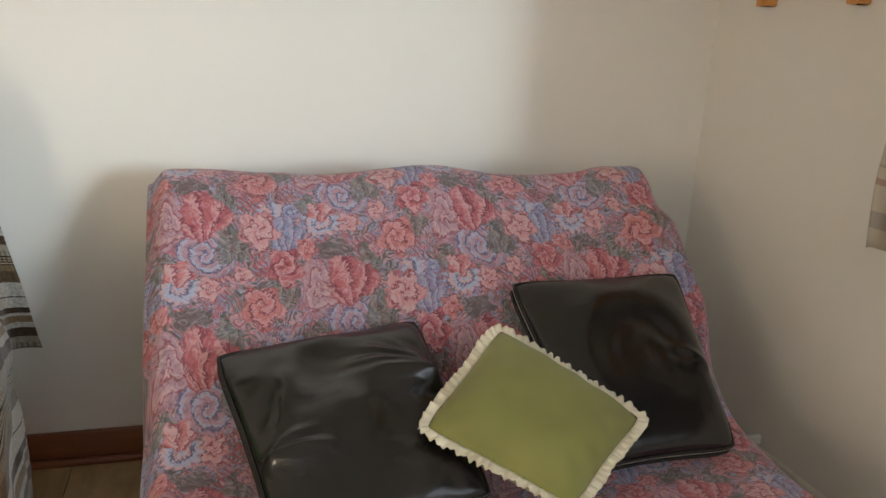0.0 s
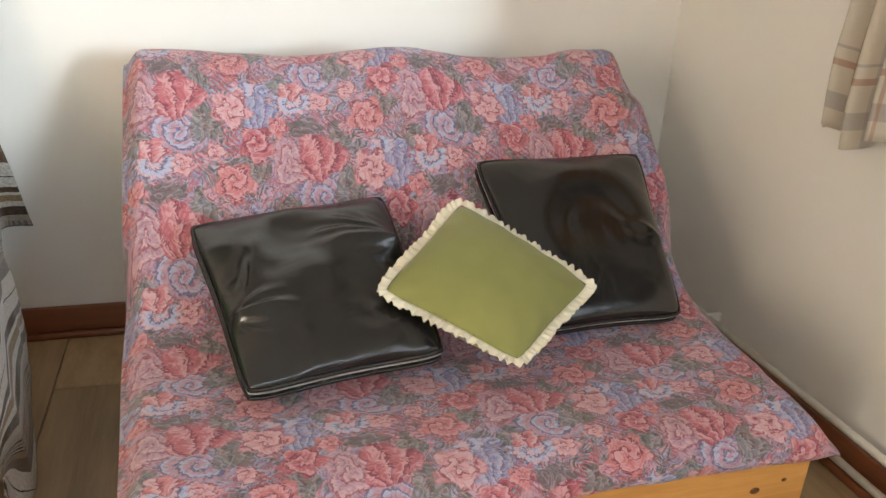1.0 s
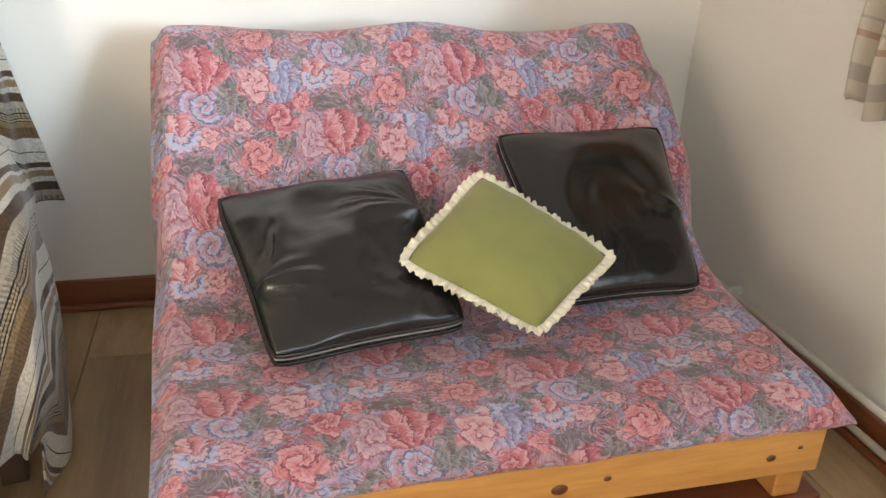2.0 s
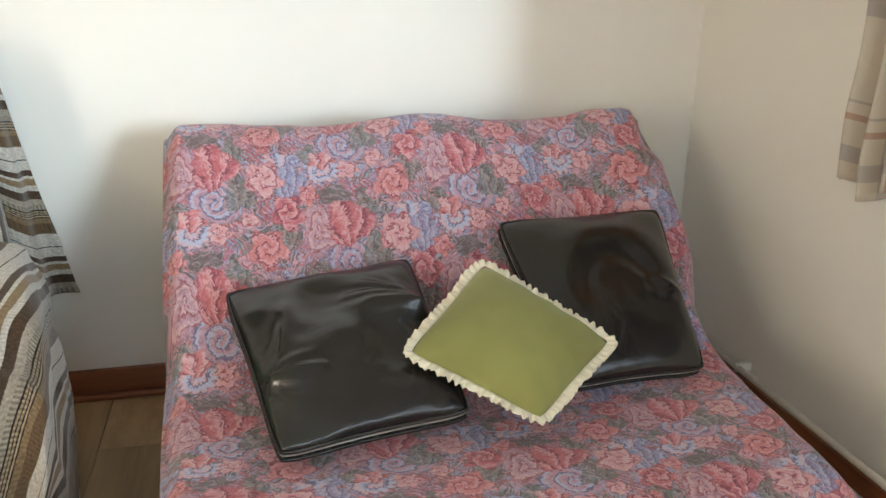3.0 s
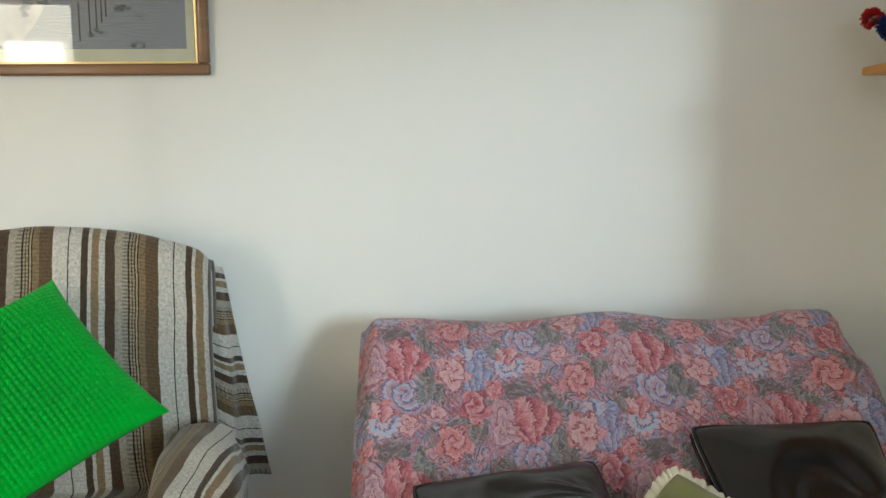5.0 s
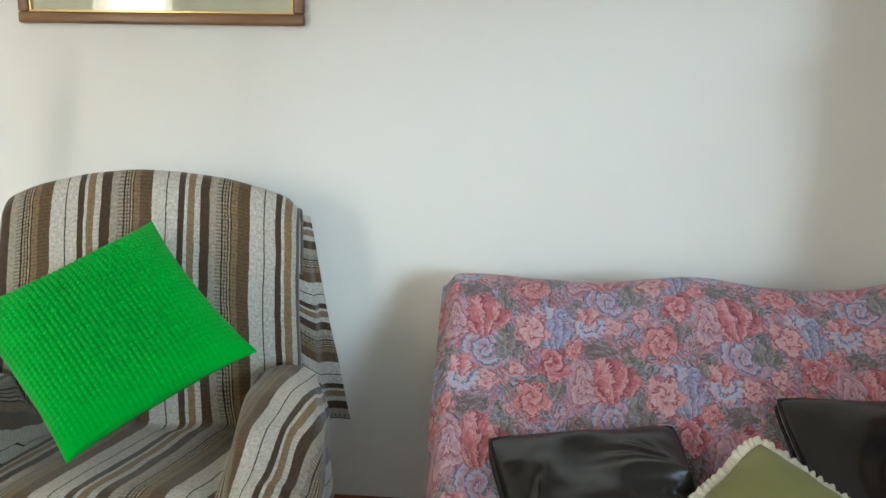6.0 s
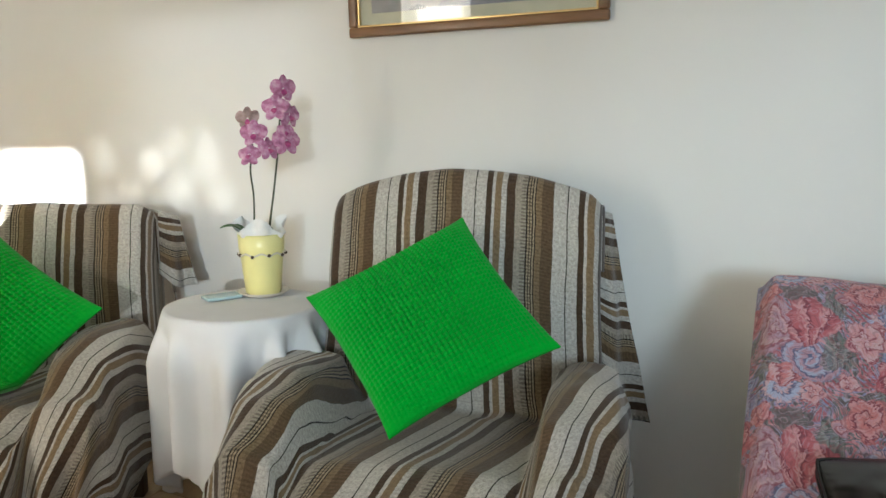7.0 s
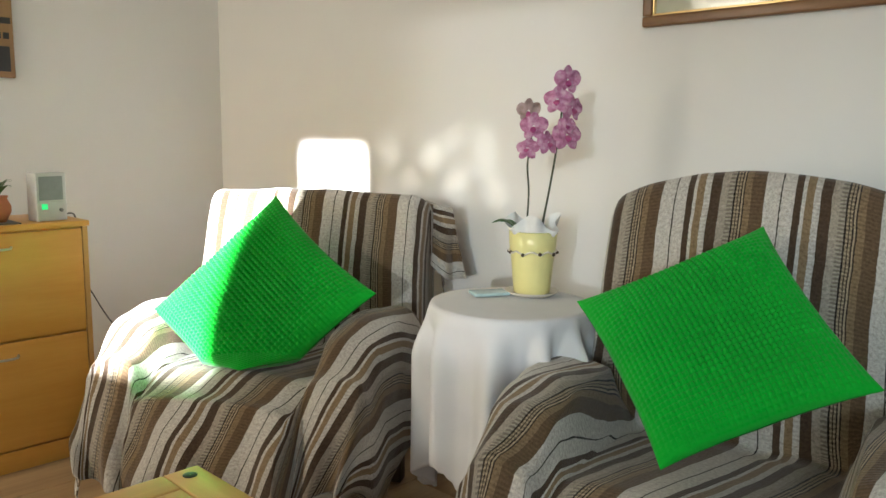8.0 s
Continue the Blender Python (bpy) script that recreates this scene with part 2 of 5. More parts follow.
def floral():
    """Printed cotton: a half-drop repeat of tulips, roses and peonies among scrolls, hatching and leaves."""
    g = Graph("floral_print_cotton")
    uv = g.coord("UV")
    W, H = 0.289, 0.29
    wob = g.vec("SUBTRACT", g.noise(uv, 24, 2, 0.6, col=True), (0.5, 0.5, 0.5))
    wob2 = g.vec("SUBTRACT", g.noise(uv, 90, 2, 0.6, col=True), (0.5, 0.5, 0.5))
    uvd = g.vec("ADD", g.vec("ADD", uv, g.scale(wob, 0.014, 0.014, 0)), g.scale(wob2, 0.003, 0.003, 0))
    u, v, _ = g.sep(uvd)
    cu = g.math("ADD", g.math("DIVIDE", g.math("SUBTRACT", u, 0.118), W), 20.5)
    col_i = g.math("FLOOR", cu)
    pu = g.math("FRACT", cu)
    half = g.math("MULTIPLY", g.math("MODULO", col_i, 2.0), 0.5)
    pv = g.math("FRACT", g.math("SUBTRACT", g.math("ADD", g.math("DIVIDE", v, H), 20.5), half))

    def sine(x, k, shift=0.0):
        return g.math("MULTIPLY_ADD", g.math("SINE", g.math("MULTIPLY_ADD", x, k, shift)), 0.5, 0.5)

    # ground of grey and mauve, with scroll lines in rose and blue
    patch = g.noise(uvd, 26, 2, 0.6, 1.0)
    base = g.ramp(patch, [(0.34, (0.125, 0.125, 0.125)), (0.44, (0.175, 0.190, 0.185)), (0.50, (0.225, 0.205, 0.22)), (0.56, (0.25, 0.275, 0.39)), (0.66, (0.46, 0.28, 0.32))])
    scroll = g.noise(uvd, 14, 2, 0.5, 1.2)
    hue = g.noise(uv, 19, 1)
    ink = g.ramp(hue, [(0.36, (0.38, 0.11, 0.135)), (0.43, (0.235, 0.27, 0.46)), (0.50, (0.60, 0.28, 0.30)), (0.57, (0.40, 0.12, 0.15)), (0.64, (0.30, 0.33, 0.48))])
    lines = sine(scroll, 85.0)
    base = g.mix(g.math("MULTIPLY", g.step(lines, 0.52, 0.70), 0.92), base, ink)
    base = g.mix(g.math("MULTIPLY", g.step(lines, 0.16, 0.05), 0.75), base, (0.075, 0.06, 0.07))
    # slanting hatch strokes in bands
    hatch = sine(g.math("MULTIPLY_ADD", v, -1.0, u), 430.0)
    band = g.step(g.noise(g.scale(uvd, 1.0, 0.7, 1), 15, 1), 0.53, 0.57)
    base = g.mix(g.math("MULTIPLY", g.math("MULTIPLY", band, g.step(hatch, 0.50, 0.68)), 0.9), base, (0.32, 0.085, 0.105))
    col = base

    ragged = g.math("SUBTRACT", g.noise(uv, 44, 2, 0.6), 0.5)
    inside = g.math("SUBTRACT", g.noise(uvd, 46, 2, 0.6, 0.6), 0.5)
    streak = sine(g.noise(uvd, 26, 1, 0.5, 0.6), 48.0)

    def bloom(col, cx, cy, r, petals, dark, mid, light, tall=1.0, rings=2.0, turn=0.0, fan=False, arms=2, cover=1.0, rag=0.60):
        for ox, oy in ((0, 0), (1, 0), (-1, 0), (0, 1), (0, -1)):
            # only the copies that reach into the cell; a step sideways drops by half a cell
            x, y = cx + ox, cy + oy + (0.5 if ox else 0.0)
            for yy in ((y,) if not ox else (y, y - 1.0)):
                if not (-r / W < x < 1 + r / W and -r * tall / H < yy < 1 + r * tall / H):
                    continue
                dx = g.math("MULTIPLY", g.math("SUBTRACT", pu, x), W / r)
                dy = g.math("MULTIPLY", g.math("SUBTRACT", pv, yy), H / (r * tall))
                d = g.math("SQRT", g.math("ADD", g.math("MULTIPLY", dx, dx), g.math("MULTIPLY", dy, dy)))
                a = g.math("ARCTAN2", dy, dx)
                lobe = g.math("MULTIPLY_ADD", g.math("SINE", g.math("MULTIPLY_ADD", a, petals, turn)), 0.17, 0.95)
                e = g.math("DIVIDE", d, g.math("MULTIPLY_ADD", ragged, rag, lobe))
                # petals: a spiral of overlapping rims, or a fan opening from the foot
                if fan:
                    spread = g.math("ARCTAN2", dx, g.math("SUBTRACT", 1.30, dy))
                    ph = g.math("MULTIPLY_ADD", spread, rings, g.math("MULTIPLY", e, 0.3))
                else:
                    ph = g.math("MULTIPLY_ADD", a, arms / (2 * math.pi), g.math("MULTIPLY", e, rings))
                    ph = g.math("MULTIPLY_ADD", g.math("SINE", g.math("MULTIPLY_ADD", a, petals, turn * 2)), 0.22, ph)
                t = g.math("FRACT", g.math("MULTIPLY_ADD", inside, 0.65, ph))
                t = g.math("MULTIPLY_ADD", g.math("SUBTRACT", streak, 0.5), 0.24, t)
                inner = g.ramp(t, [(0.06, dark), (0.22, mid), (0.48, mid), (0.76, light), (0.88, light), (0.99, dark)])
                inner = g.mix(g.math("MULTIPLY", g.step(e, 0.84, 0.97), 0.5), inner, dark)
                col = g.mix(g.math("MULTIPLY", g.step(e, 1.0, 0.96), cover), col, inner)
        return col

    wine, deep = (0.21, 0.045, 0.065), (0.27, 0.070, 0.090)
    rose, coral, pink, blush = (0.43, 0.115, 0.135), (0.51, 0.185, 0.185), (0.56, 0.285, 0.295), (0.57, 0.37, 0.39)
    navy, blue, sky_blue = (0.10, 0.115, 0.22), (0.22, 0.255, 0.44), (0.38, 0.42, 0.58)
    moss, sage, mist = (0.055, 0.068, 0.060), (0.125, 0.150, 0.130), (0.21, 0.235, 0.21)
    taupe, dusk = (0.105, 0.098, 0.098), (0.155, 0.140, 0.145)
    mauve = (0.42, 0.25, 0.31)
    # blotches, scrolls and leaves first, flowers over them
    col = bloom(col, 0.39, 0.25, 0.040, 4, taupe, dusk, taupe, 0.55, 0.8, 0.3, False, 1, 0.9)
    col = bloom(col, 0.50, 0.80, 0.056, 2, navy, mauve, sky_blue, 1.0, 2.6, 0.5, False, 1, 0.9, 0.2)
    col = bloom(col, 0.27, 0.55, 0.045, 3, deep, mauve, blush, 1.5, 2.2, 1.5, False, 1, 0.8, 0.25)
    col = bloom(col, 0.06, 0.12, 0.034, 3, navy, blue, sky_blue, 1.7, 2.4, 0.9, True, 2, 0.75)
    col = bloom(col, 0.68, 0.73, 0.033, 3, moss, sage, mist, 1.4, 1.6, 0.4, True, 2, 0.75)
    col = bloom(col, 0.24, 0.90, 0.030, 4, moss, sage, mist, 1.0, 1.6, 1.4, True, 2, 0.75)
    col = bloom(col, 0.64, 0.36, 0.026, 3, moss, sage, mist, 1.5, 1.6, 0.4, True, 2, 0.75)
    col = bloom(col, 0.02, 0.60, 0.028, 3, moss, sage, mist, 1.3, 1.6, 2.0, True, 2, 0.75)
    col = bloom(col, 0.98, 0.43, 0.032, 7, navy, sky_blue, blush, 0.62, 1.4, 0.0, True, 1, 0.95)
    col = bloom(col, 0.11, 0.93, 0.017, 2, navy, blue, sky_blue, 1.0, 1.3, 0.0, False, 1, 0.9, 0.3)
    col = bloom(col, 0.71, 0.28, 0.017, 2, deep, mauve, pink, 1.0, 1.2, 0.0, False, 1, 0.9, 0.3)
    col = bloom(col, 0.20, 0.24, 0.024, 5, deep, coral, pink, 1.0, 1.2, 0.6)
    col = bloom(col, 0.52, 0.05, 0.030, 6, deep, pink, blush, 0.9, 1.5, 0.9)
    col = bloom(col, 0.75, 0.95, 0.022, 5, deep, pink, blush, 1.0, 1.2, 0.2)
    col = bloom(col, 0.32, 0.04, 0.044, 13, navy, sky_blue, blush, 0.85, 1.8, 0.0, False, 1, 1.0, 0.2)
    col = bloom(col, 0.32, 0.94, 0.032, 5, deep, coral, blush, 0.8, 1.5, 0.9, True)
    col = bloom(col, 0.04, 0.383, 0.038, 5, wine, rose, pink, 1.15, 1.6, 0.4)
    col = bloom(col, 0.87, 0.607, 0.044, 5, deep, pink, blush, 1.05, 1.5, 0.7)
    col = bloom(col, 0.87, 0.188, 0.045, 5, wine, coral, pink, 1.05, 1.8, 0.2)
    col = bloom(col, 0.50, 0.50, 0.056, 3, wine, rose, pink, 1.0, 2.1, 1.6, True)
    # pen lines over everything
    pen = sine(g.noise(uvd, 24, 1, 0.5, 1.0), 46.0)
    col = g.mix(g.math("MULTIPLY", g.step(pen, 0.14, 0.05), 0.35), col, (0.16, 0.075, 0.10))
    col = g.mix(g.math("MULTIPLY", g.step(pen, 0.86, 0.96), 0.35), col, (0.50, 0.36, 0.43))
    thread = g.noise(g.scale(uv, 700, 700, 1), 1.0, 2, 0.8)
    fade = g.noise(uv, 3.0, 2)
    col = g.mix(0.22, col, g.ramp(thread, [(0.3, (0.6, 0.6, 0.6)), (0.7, (1.9, 1.9, 1.95))]), "MULTIPLY")
    col = g.mix(g.math("MULTIPLY", fade, 0.12), col, (0.42, 0.34, 0.37))
    pucker = g.noise(g.coord(), 14, 4, 0.6)
    return g.done(col, 0.9, g.bump(pucker, 0.35, 0.006, g.bump(thread, 0.15, 0.0006)), sheen=0.15, spec=0.2)


FLORAL = floral()


def plaid():
    g = Graph("plaid_curtain_cloth")
    u, v, _ = g.sep(g.coord("UV"))
    col = g.mix(g.noise(g.coord(), 8, 3), (0.46, 0.415, 0.35), (0.53, 0.48, 0.41))

    def band(col, x, period, lo, hi, c, k):
        f = g.math("FRACT", g.math("DIVIDE", x, period))
        m = g.math("MULTIPLY", g.math("GREATER_THAN", f, lo), g.math("LESS_THAN", f, hi))
        return g.mix(g.math("MULTIPLY", m, k), col, c)

    col = band(col, v, 0.30, 0.20, 0.32, (0.26, 0.24, 0.24), 0.6)
    col = band(col, v, 0.30, 0.50, 0.545, (0.30, 0.15, 0.10), 0.65)
    col = band(col, v, 0.30, 0.62, 0.64, (0.22, 0.2, 0.2), 0.5)
    col = band(col, u, 0.22, 0.10, 0.20, (0.28, 0.27, 0.29), 0.45)
    col = band(col, u, 0.22, 0.55, 0.585, (0.30, 0.15, 0.10), 0.5)
    th = g.noise(g.scale(g.coord("UV"), 600, 600, 1), 1.0, 2)
    return g.done(col, 0.95, g.bump(th, 0.2, 0.0008), sheen=0.1, spec=0.15)


PLAID = plaid()


def see_through(name, tint, cloth=0.0, colour=(0.8, 0.8, 0.8), dappled=False):
    g = Graph(name)
    out = g.t.nodes["Material Output"]
    tr = g.t.nodes.new("ShaderNodeBsdfTransparent")
    tr.inputs[0].default_value = (*tint, 1)
    mx = g.t.nodes.new("ShaderNodeMixShader")
    g.t.links.new(tr.outputs[0], mx.inputs[1])
    if cloth:
        fac = cloth
        x, y, z = g.sep(g.coord())
        # transmission colour darkens towards the top, grading the light on the wall
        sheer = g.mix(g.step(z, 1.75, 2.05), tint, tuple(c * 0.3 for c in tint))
        if dappled:
            # passes more light away from the corner, to cast the orchid's shadow
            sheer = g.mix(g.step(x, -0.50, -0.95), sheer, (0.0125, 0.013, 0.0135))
            # darkened at this end to soften the light's edge on the wall
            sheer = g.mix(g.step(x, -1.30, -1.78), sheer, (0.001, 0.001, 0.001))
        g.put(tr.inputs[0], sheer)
        if dappled:
            # clear spots in the colour, placed to dapple the wall with sun
            warped = g.vec("ADD", g.coord(), g.scale(g.vec("SUBTRACT", g.noise(g.scale(g.coord(), 1, 0, 1), 9, 3, 0.7, col=True), (0.5, 0.5, 0.5)), 0.22, 0.0, 0.22))
            holes = g.step(g.voro(g.scale(warped, 0.8, 0.0, 1.7), 17.0, "F1"), 0.44, 0.28)
            patchy = g.step(g.noise(g.scale(g.coord(), 1, 0, 1), 8, 3), 0.47, 0.55)
            zone = g.math("MULTIPLY", g.step(x, -1.10, -1.20), g.math("MULTIPLY", g.step(z, 1.34, 1.40), g.step(z, 1.64, 1.58)))
            open_ = g.math("MULTIPLY", g.math("MULTIPLY", holes, patchy), zone)
            g.put(tr.inputs[0], g.mix(open_, sheer, (0.20, 0.195, 0.185)))
            fac = g.math("MULTIPLY_ADD", open_, -cloth, cloth)
        g.put(mx.inputs[0], fac)
        tl = g.t.nodes.new("ShaderNodeBsdfTranslucent")
        tl.inputs[0].default_value = (*colour, 1)
        g.t.links.new(tl.outputs[0], mx.inputs[2])
    else:
        fr = g.t.nodes.new("ShaderNodeFresnel")
        fr.inputs[0].default_value = 1.5
        gl = g.t.nodes.new("ShaderNodeBsdfGlossy")
        gl.inputs["Roughness"].default_value = 0.01
        g.t.links.new(fr.outputs[0], mx.inputs[0])
        g.t.links.new(gl.outputs[0], mx.inputs[2])
    g.t.links.new(mx.outputs[0], out.inputs[0])
    return g.mat


GLASS = see_through("clear_glass", (0.97, 0.98, 0.98))
NET_FILTER = see_through("net_filter_cloth", (0.0021, 0.0023, 0.0024), 0.02, (0.85, 0.87, 0.9))
NET_FILTER_DAPPLED = see_through("dappling_net_filter", (0.0021, 0.0023, 0.0024), 0.02, (0.85, 0.87, 0.9), True)


def print_picture():
    """A grey-blue harbour print: hazy sky, water with ripples, a pale jetty."""
    g = Graph("harbour_print")
    x, y, z = g.sep(g.coord())
    p = g.coord()
    haze = g.noise(g.scale(p, 3, 1, 9), 2.2, 4, 0.6)
    rip = g.wave(g.scale(p, 1, 1, 4), 22, 7.0, 3, "Z")
    water = g.ramp(rip, [(0.2, (0.18, 0.19, 0.24)), (0.6, (0.30, 0.31, 0.36)), (0.9, (0.42, 0.43, 0.46))])
    skyc = g.ramp(haze, [(0.35, (0.36, 0.37, 0.38)), (0.65, (0.58, 0.57, 0.53))])
    col = g.mix(g.step(z, -0.02, 0.02), water, skyc)
    edge = g.math("ADD", g.math("MULTIPLY", g.math("SUBTRACT", z, -0.03), 0.75), g.math("MULTIPLY_ADD", haze, 0.05, 0.02))
    jetty = g.math("MULTIPLY", g.math("LESS_THAN", x, edge), g.math("LESS_THAN", z, 0.01))
    col = g.mix(jetty, col, g.ramp(g.noise(p, 30, 4), [(0.3, (0.36, 0.34, 0.35)), (0.7, (0.52, 0.49, 0.49))]))
    rock = g.step(g.noise(g.scale(p, 1, 1, 1.6), 9, 4, 0.6), 0.56, 0.62)
    col = g.mix(g.math("MULTIPLY", rock, g.math("LESS_THAN", z, -0.03)), col, (0.10, 0.10, 0.12))
    return g.done(col, 0.6)


PRINT = print_picture()
LED = Graph("green_indicator")
LED.done((0.05, 0.8, 0.2), 0.4)
LED.bsdf.inputs["Emission Color"].default_value = (0.08, 1.0, 0.3, 1)
LED.bsdf.inputs["Emission Strength"].default_value = 0.05
LED = LED.mat


def petal_mat(name, a, b, c):
    g = Graph(name)
    p = g.coord()
    f = g.noise(g.scale(p, 60, 60, 60), 1.0, 3)
    return g.done(g.ramp(f, [(0.3, a), (0.5, b), (0.7, c)]), 0.6, g.bump(f, 0.2, 0.001), sheen=0.2)


ORCHID = petal_mat("orchid_petal", (0.27, 0.07, 0.155), (0.47, 0.18, 0.31), (0.60, 0.38, 0.47))
ORCHID_LIP = petal_mat("orchid_lip", (0.26, 0.02, 0.12), (0.36, 0.04, 0.18), (0.45, 0.10, 0.20))
WILTED = petal_mat("wilted_petal", (0.28, 0.19, 0.16), (0.40, 0.28, 0.25), (0.45, 0.33, 0.33))


# ---- builders ----
def mesh_of(name, bm, material, smooth=True):
    me = bpy.data.meshes.new(name)
    bm.to_mesh(me)
    bm.free()
    me.materials.append(material)
    if smooth:
        me.polygons.foreach_set("use_smooth", [True] * len(me.polygons))
    return me


def part(name, bm, material, parent, label="", smooth=True):
    ob = new(name, mesh_of(name, bm, material, smooth))
    ob.parent = parent
    return tagged(ob, label)


def thing(name, label, category, m=None, group="", kind=""):
    ob = new(name)
    ob.empty_display_size = 0.1
    if m is not None:
        ob.matrix_world = m
    return tagged(ob, label, category, group, kind)


def solid(name, bm, material, label, category="", m=None, kind="", smooth=True, group=""):
    ob = new(name, mesh_of(name, bm, material, smooth))
    if m is not None:
        ob.matrix_world = m
    return tagged(ob, label, category, group, kind)


def box(x0, x1, y0, y1, z0, z1, bevel=0.0, bm=None, seg=2, m=None):
    """A box between two corners, its edges rounded by bevel, added to bm."""
    one = bmesh.new()
    bmesh.ops.create_cube(one, size=1)
    for v in one.verts:
        v.co = Vector(((x0 + x1) / 2 + v.co.x * (x1 - x0), (y0 + y1) / 2 + v.co.y * (y1 - y0), (z0 + z1) / 2 + v.co.z * (z1 - z0)))
    if bevel:
        bmesh.ops.bevel(one, geom=list(one.edges), offset=bevel, segments=seg, affect="EDGES", profile=0.6)
    if m is not None:
        bmesh.ops.transform(one, matrix=m, verts=one.verts)
    if bm is None:
        return one
    return join(bm, one)


def join(bm, other):
    me = bpy.data.meshes.new("joined")
    other.to_mesh(me)
    other.free()
    bm.from_mesh(me)
    bpy.data.meshes.remove(me)
    return bm


def tube(points, radius, sides=8, bm=None, cap=True):
    """A round bar along points; radius one number or one for each point."""
    bm = bm or bmesh.new()
    pts = [Vector(p) for p in points]
    rad = radius if isinstance(radius, (list, tuple)) else [radius] * len(pts)
    rings, side = [], None
    for i, p in enumerate(pts):
        d = (pts[min(i + 1, len(pts) - 1)] - pts[max(i - 1, 0)]).normalized()
        if side is None:
            side = d.orthogonal().normalized()
        side = (side - d * side.dot(d)).normalized()
        up = d.cross(side)
        rings.append([bm.verts.new(p + rad[i] * (math.cos(a) * side + math.sin(a) * up)) for a in (2 * math.pi * k / sides for k in range(sides))])
    for a, b in zip(rings, rings[1:]):
        for k in range(sides):
            bm.faces.new((a[k], a[(k + 1) % sides], b[(k + 1) % sides], b[k]))
    if cap:
        bm.faces.new(list(reversed(rings[0])))
        bm.faces.new(rings[-1])
    return bm


def lathe(profile, sides=32, bm=None, ripple=None):
    """A turned body from (radius, z) pairs; ripple(angle, z, radius) may change the radius."""
    bm = bm or bmesh.new()
    rings = []
    for r, z in profile:
        ring = []
        for k in range(sides):
            a = 2 * math.pi * k / sides
            q = ripple(a, z, r) if ripple else r
            ring.append(bm.verts.new((q * math.cos(a), q * math.sin(a), z)))
        rings.append(ring)
    for a, b in zip(rings, rings[1:]):
        for k in range(sides):
            bm.faces.new((a[k], a[(k + 1) % sides], b[(k + 1) % sides], b[k]))
    return bm


def sheet(fn, nu, nv, uvfn=None, bm=None, closed_v=False):
    """A grid of faces from fn(i / nu, j / nv), with UVs in metres from uvfn."""
    bm = bm or bmesh.new()
    layer = bm.loops.layers.uv.verify()
    rows = [[bm.verts.new(fn(i / nu, j / nv)) for i in range(nu + 1)] for j in range(nv + (0 if closed_v else 1))]
    count = len(rows)
    for j in range(nv):
        for i in range(nu):
            j2 = (j + 1) % count
            f = bm.faces.new((rows[j][i], rows[j][i + 1], rows[j2][i + 1], rows[j2][i]))
            if uvfn:
                for lp, (a, b) in zip(f.loops, ((i, j), (i + 1, j), (i + 1, j + 1), (i, j + 1))):
                    lp[layer].uv = uvfn(a / nu, b / nv)
    return bm


def smooth01(t):
    t = max(0.0, min(1.0, t))
    return t * t * (3 - 2 * t)


def wob(x, y, z, s, k):
    return noise.noise(Vector((x * s, y * s, z * s + k * 13.7)))


def axes_pose(centre, ex, ey):
    """A pose with its x and y axes along two directions, made square."""
    ex = Vector(ex).normalized()
    ez = ex.cross(Vector(ey)).normalized()
    ey = ez.cross(ex)
    m = Matrix((ex, ey, ez)).transposed().to_4x4()
    return Matrix.Translation(centre) @ m


# ---- the room ----
L, F, TOP = -5.10, -4.2, 2.45
solid("wall_north", box(L - 0.12, 0.15, 0.0, 0.12, 0, TOP), WALL, "cream painted plaster wall behind the seats", kind="structure", smooth=False)
solid("wall_west", box(L - 0.12, L, F - 0.12, 0.0, 0, TOP), WALL, "cream painted plaster wall behind the cabinet", kind="structure", smooth=False)

wall = bmesh.new()
for y0, y1, z0, z1 in ((-0.86, 0, 0, TOP), (F, -0.86, 0, 0.92), (F, -0.86, 2.05, TOP)):
    box(0, 0.06, y0, y1, z0, z1, bm=wall)
solid("wall_east", wall, WALL, "cream painted plaster wall with the curtained window", kind="structure", smooth=False)

# apart from the door, these openings are made up to admit light
wall = bmesh.new()
for x0, x1, z0, z1 in ((L, -4.75, 0, TOP), (-4.75, -4.05, 2.33, TOP), (-4.75, -4.05, 0, 0.12), (-4.05, -2.60, 0, TOP), (-2.60, -2.32, 0, TOP), (-2.32, -1.87, 0, 0.76), (-2.32, -1.87, 1.56, TOP),
                       (-1.87, -1.80, 0, TOP), (-1.80, 0.06, 0, 0.93), (-1.80, 0.06, 2.05, TOP)):
    box(x0, x1, F - 0.06, F, z0, z1, bm=wall)
solid("wall_south", wall, WALL, "unseen cream painted plaster wall with glazed door and added windows", kind="structure", smooth=False)
solid("ceiling", box(L - 0.12, 0.15, F - 0.12, 0.12, TOP, TOP + 0.1), CEIL, "plain white plaster ceiling", kind="structure", smooth=False)
solid("ground", box(-400, 400, -400, 400, -0.40, -0.20), plain("garden_ground", (0.14, 0.15, 0.09), 0.9, 0.6, 0.3), "grassy ground outside", kind="structure", smooth=False)


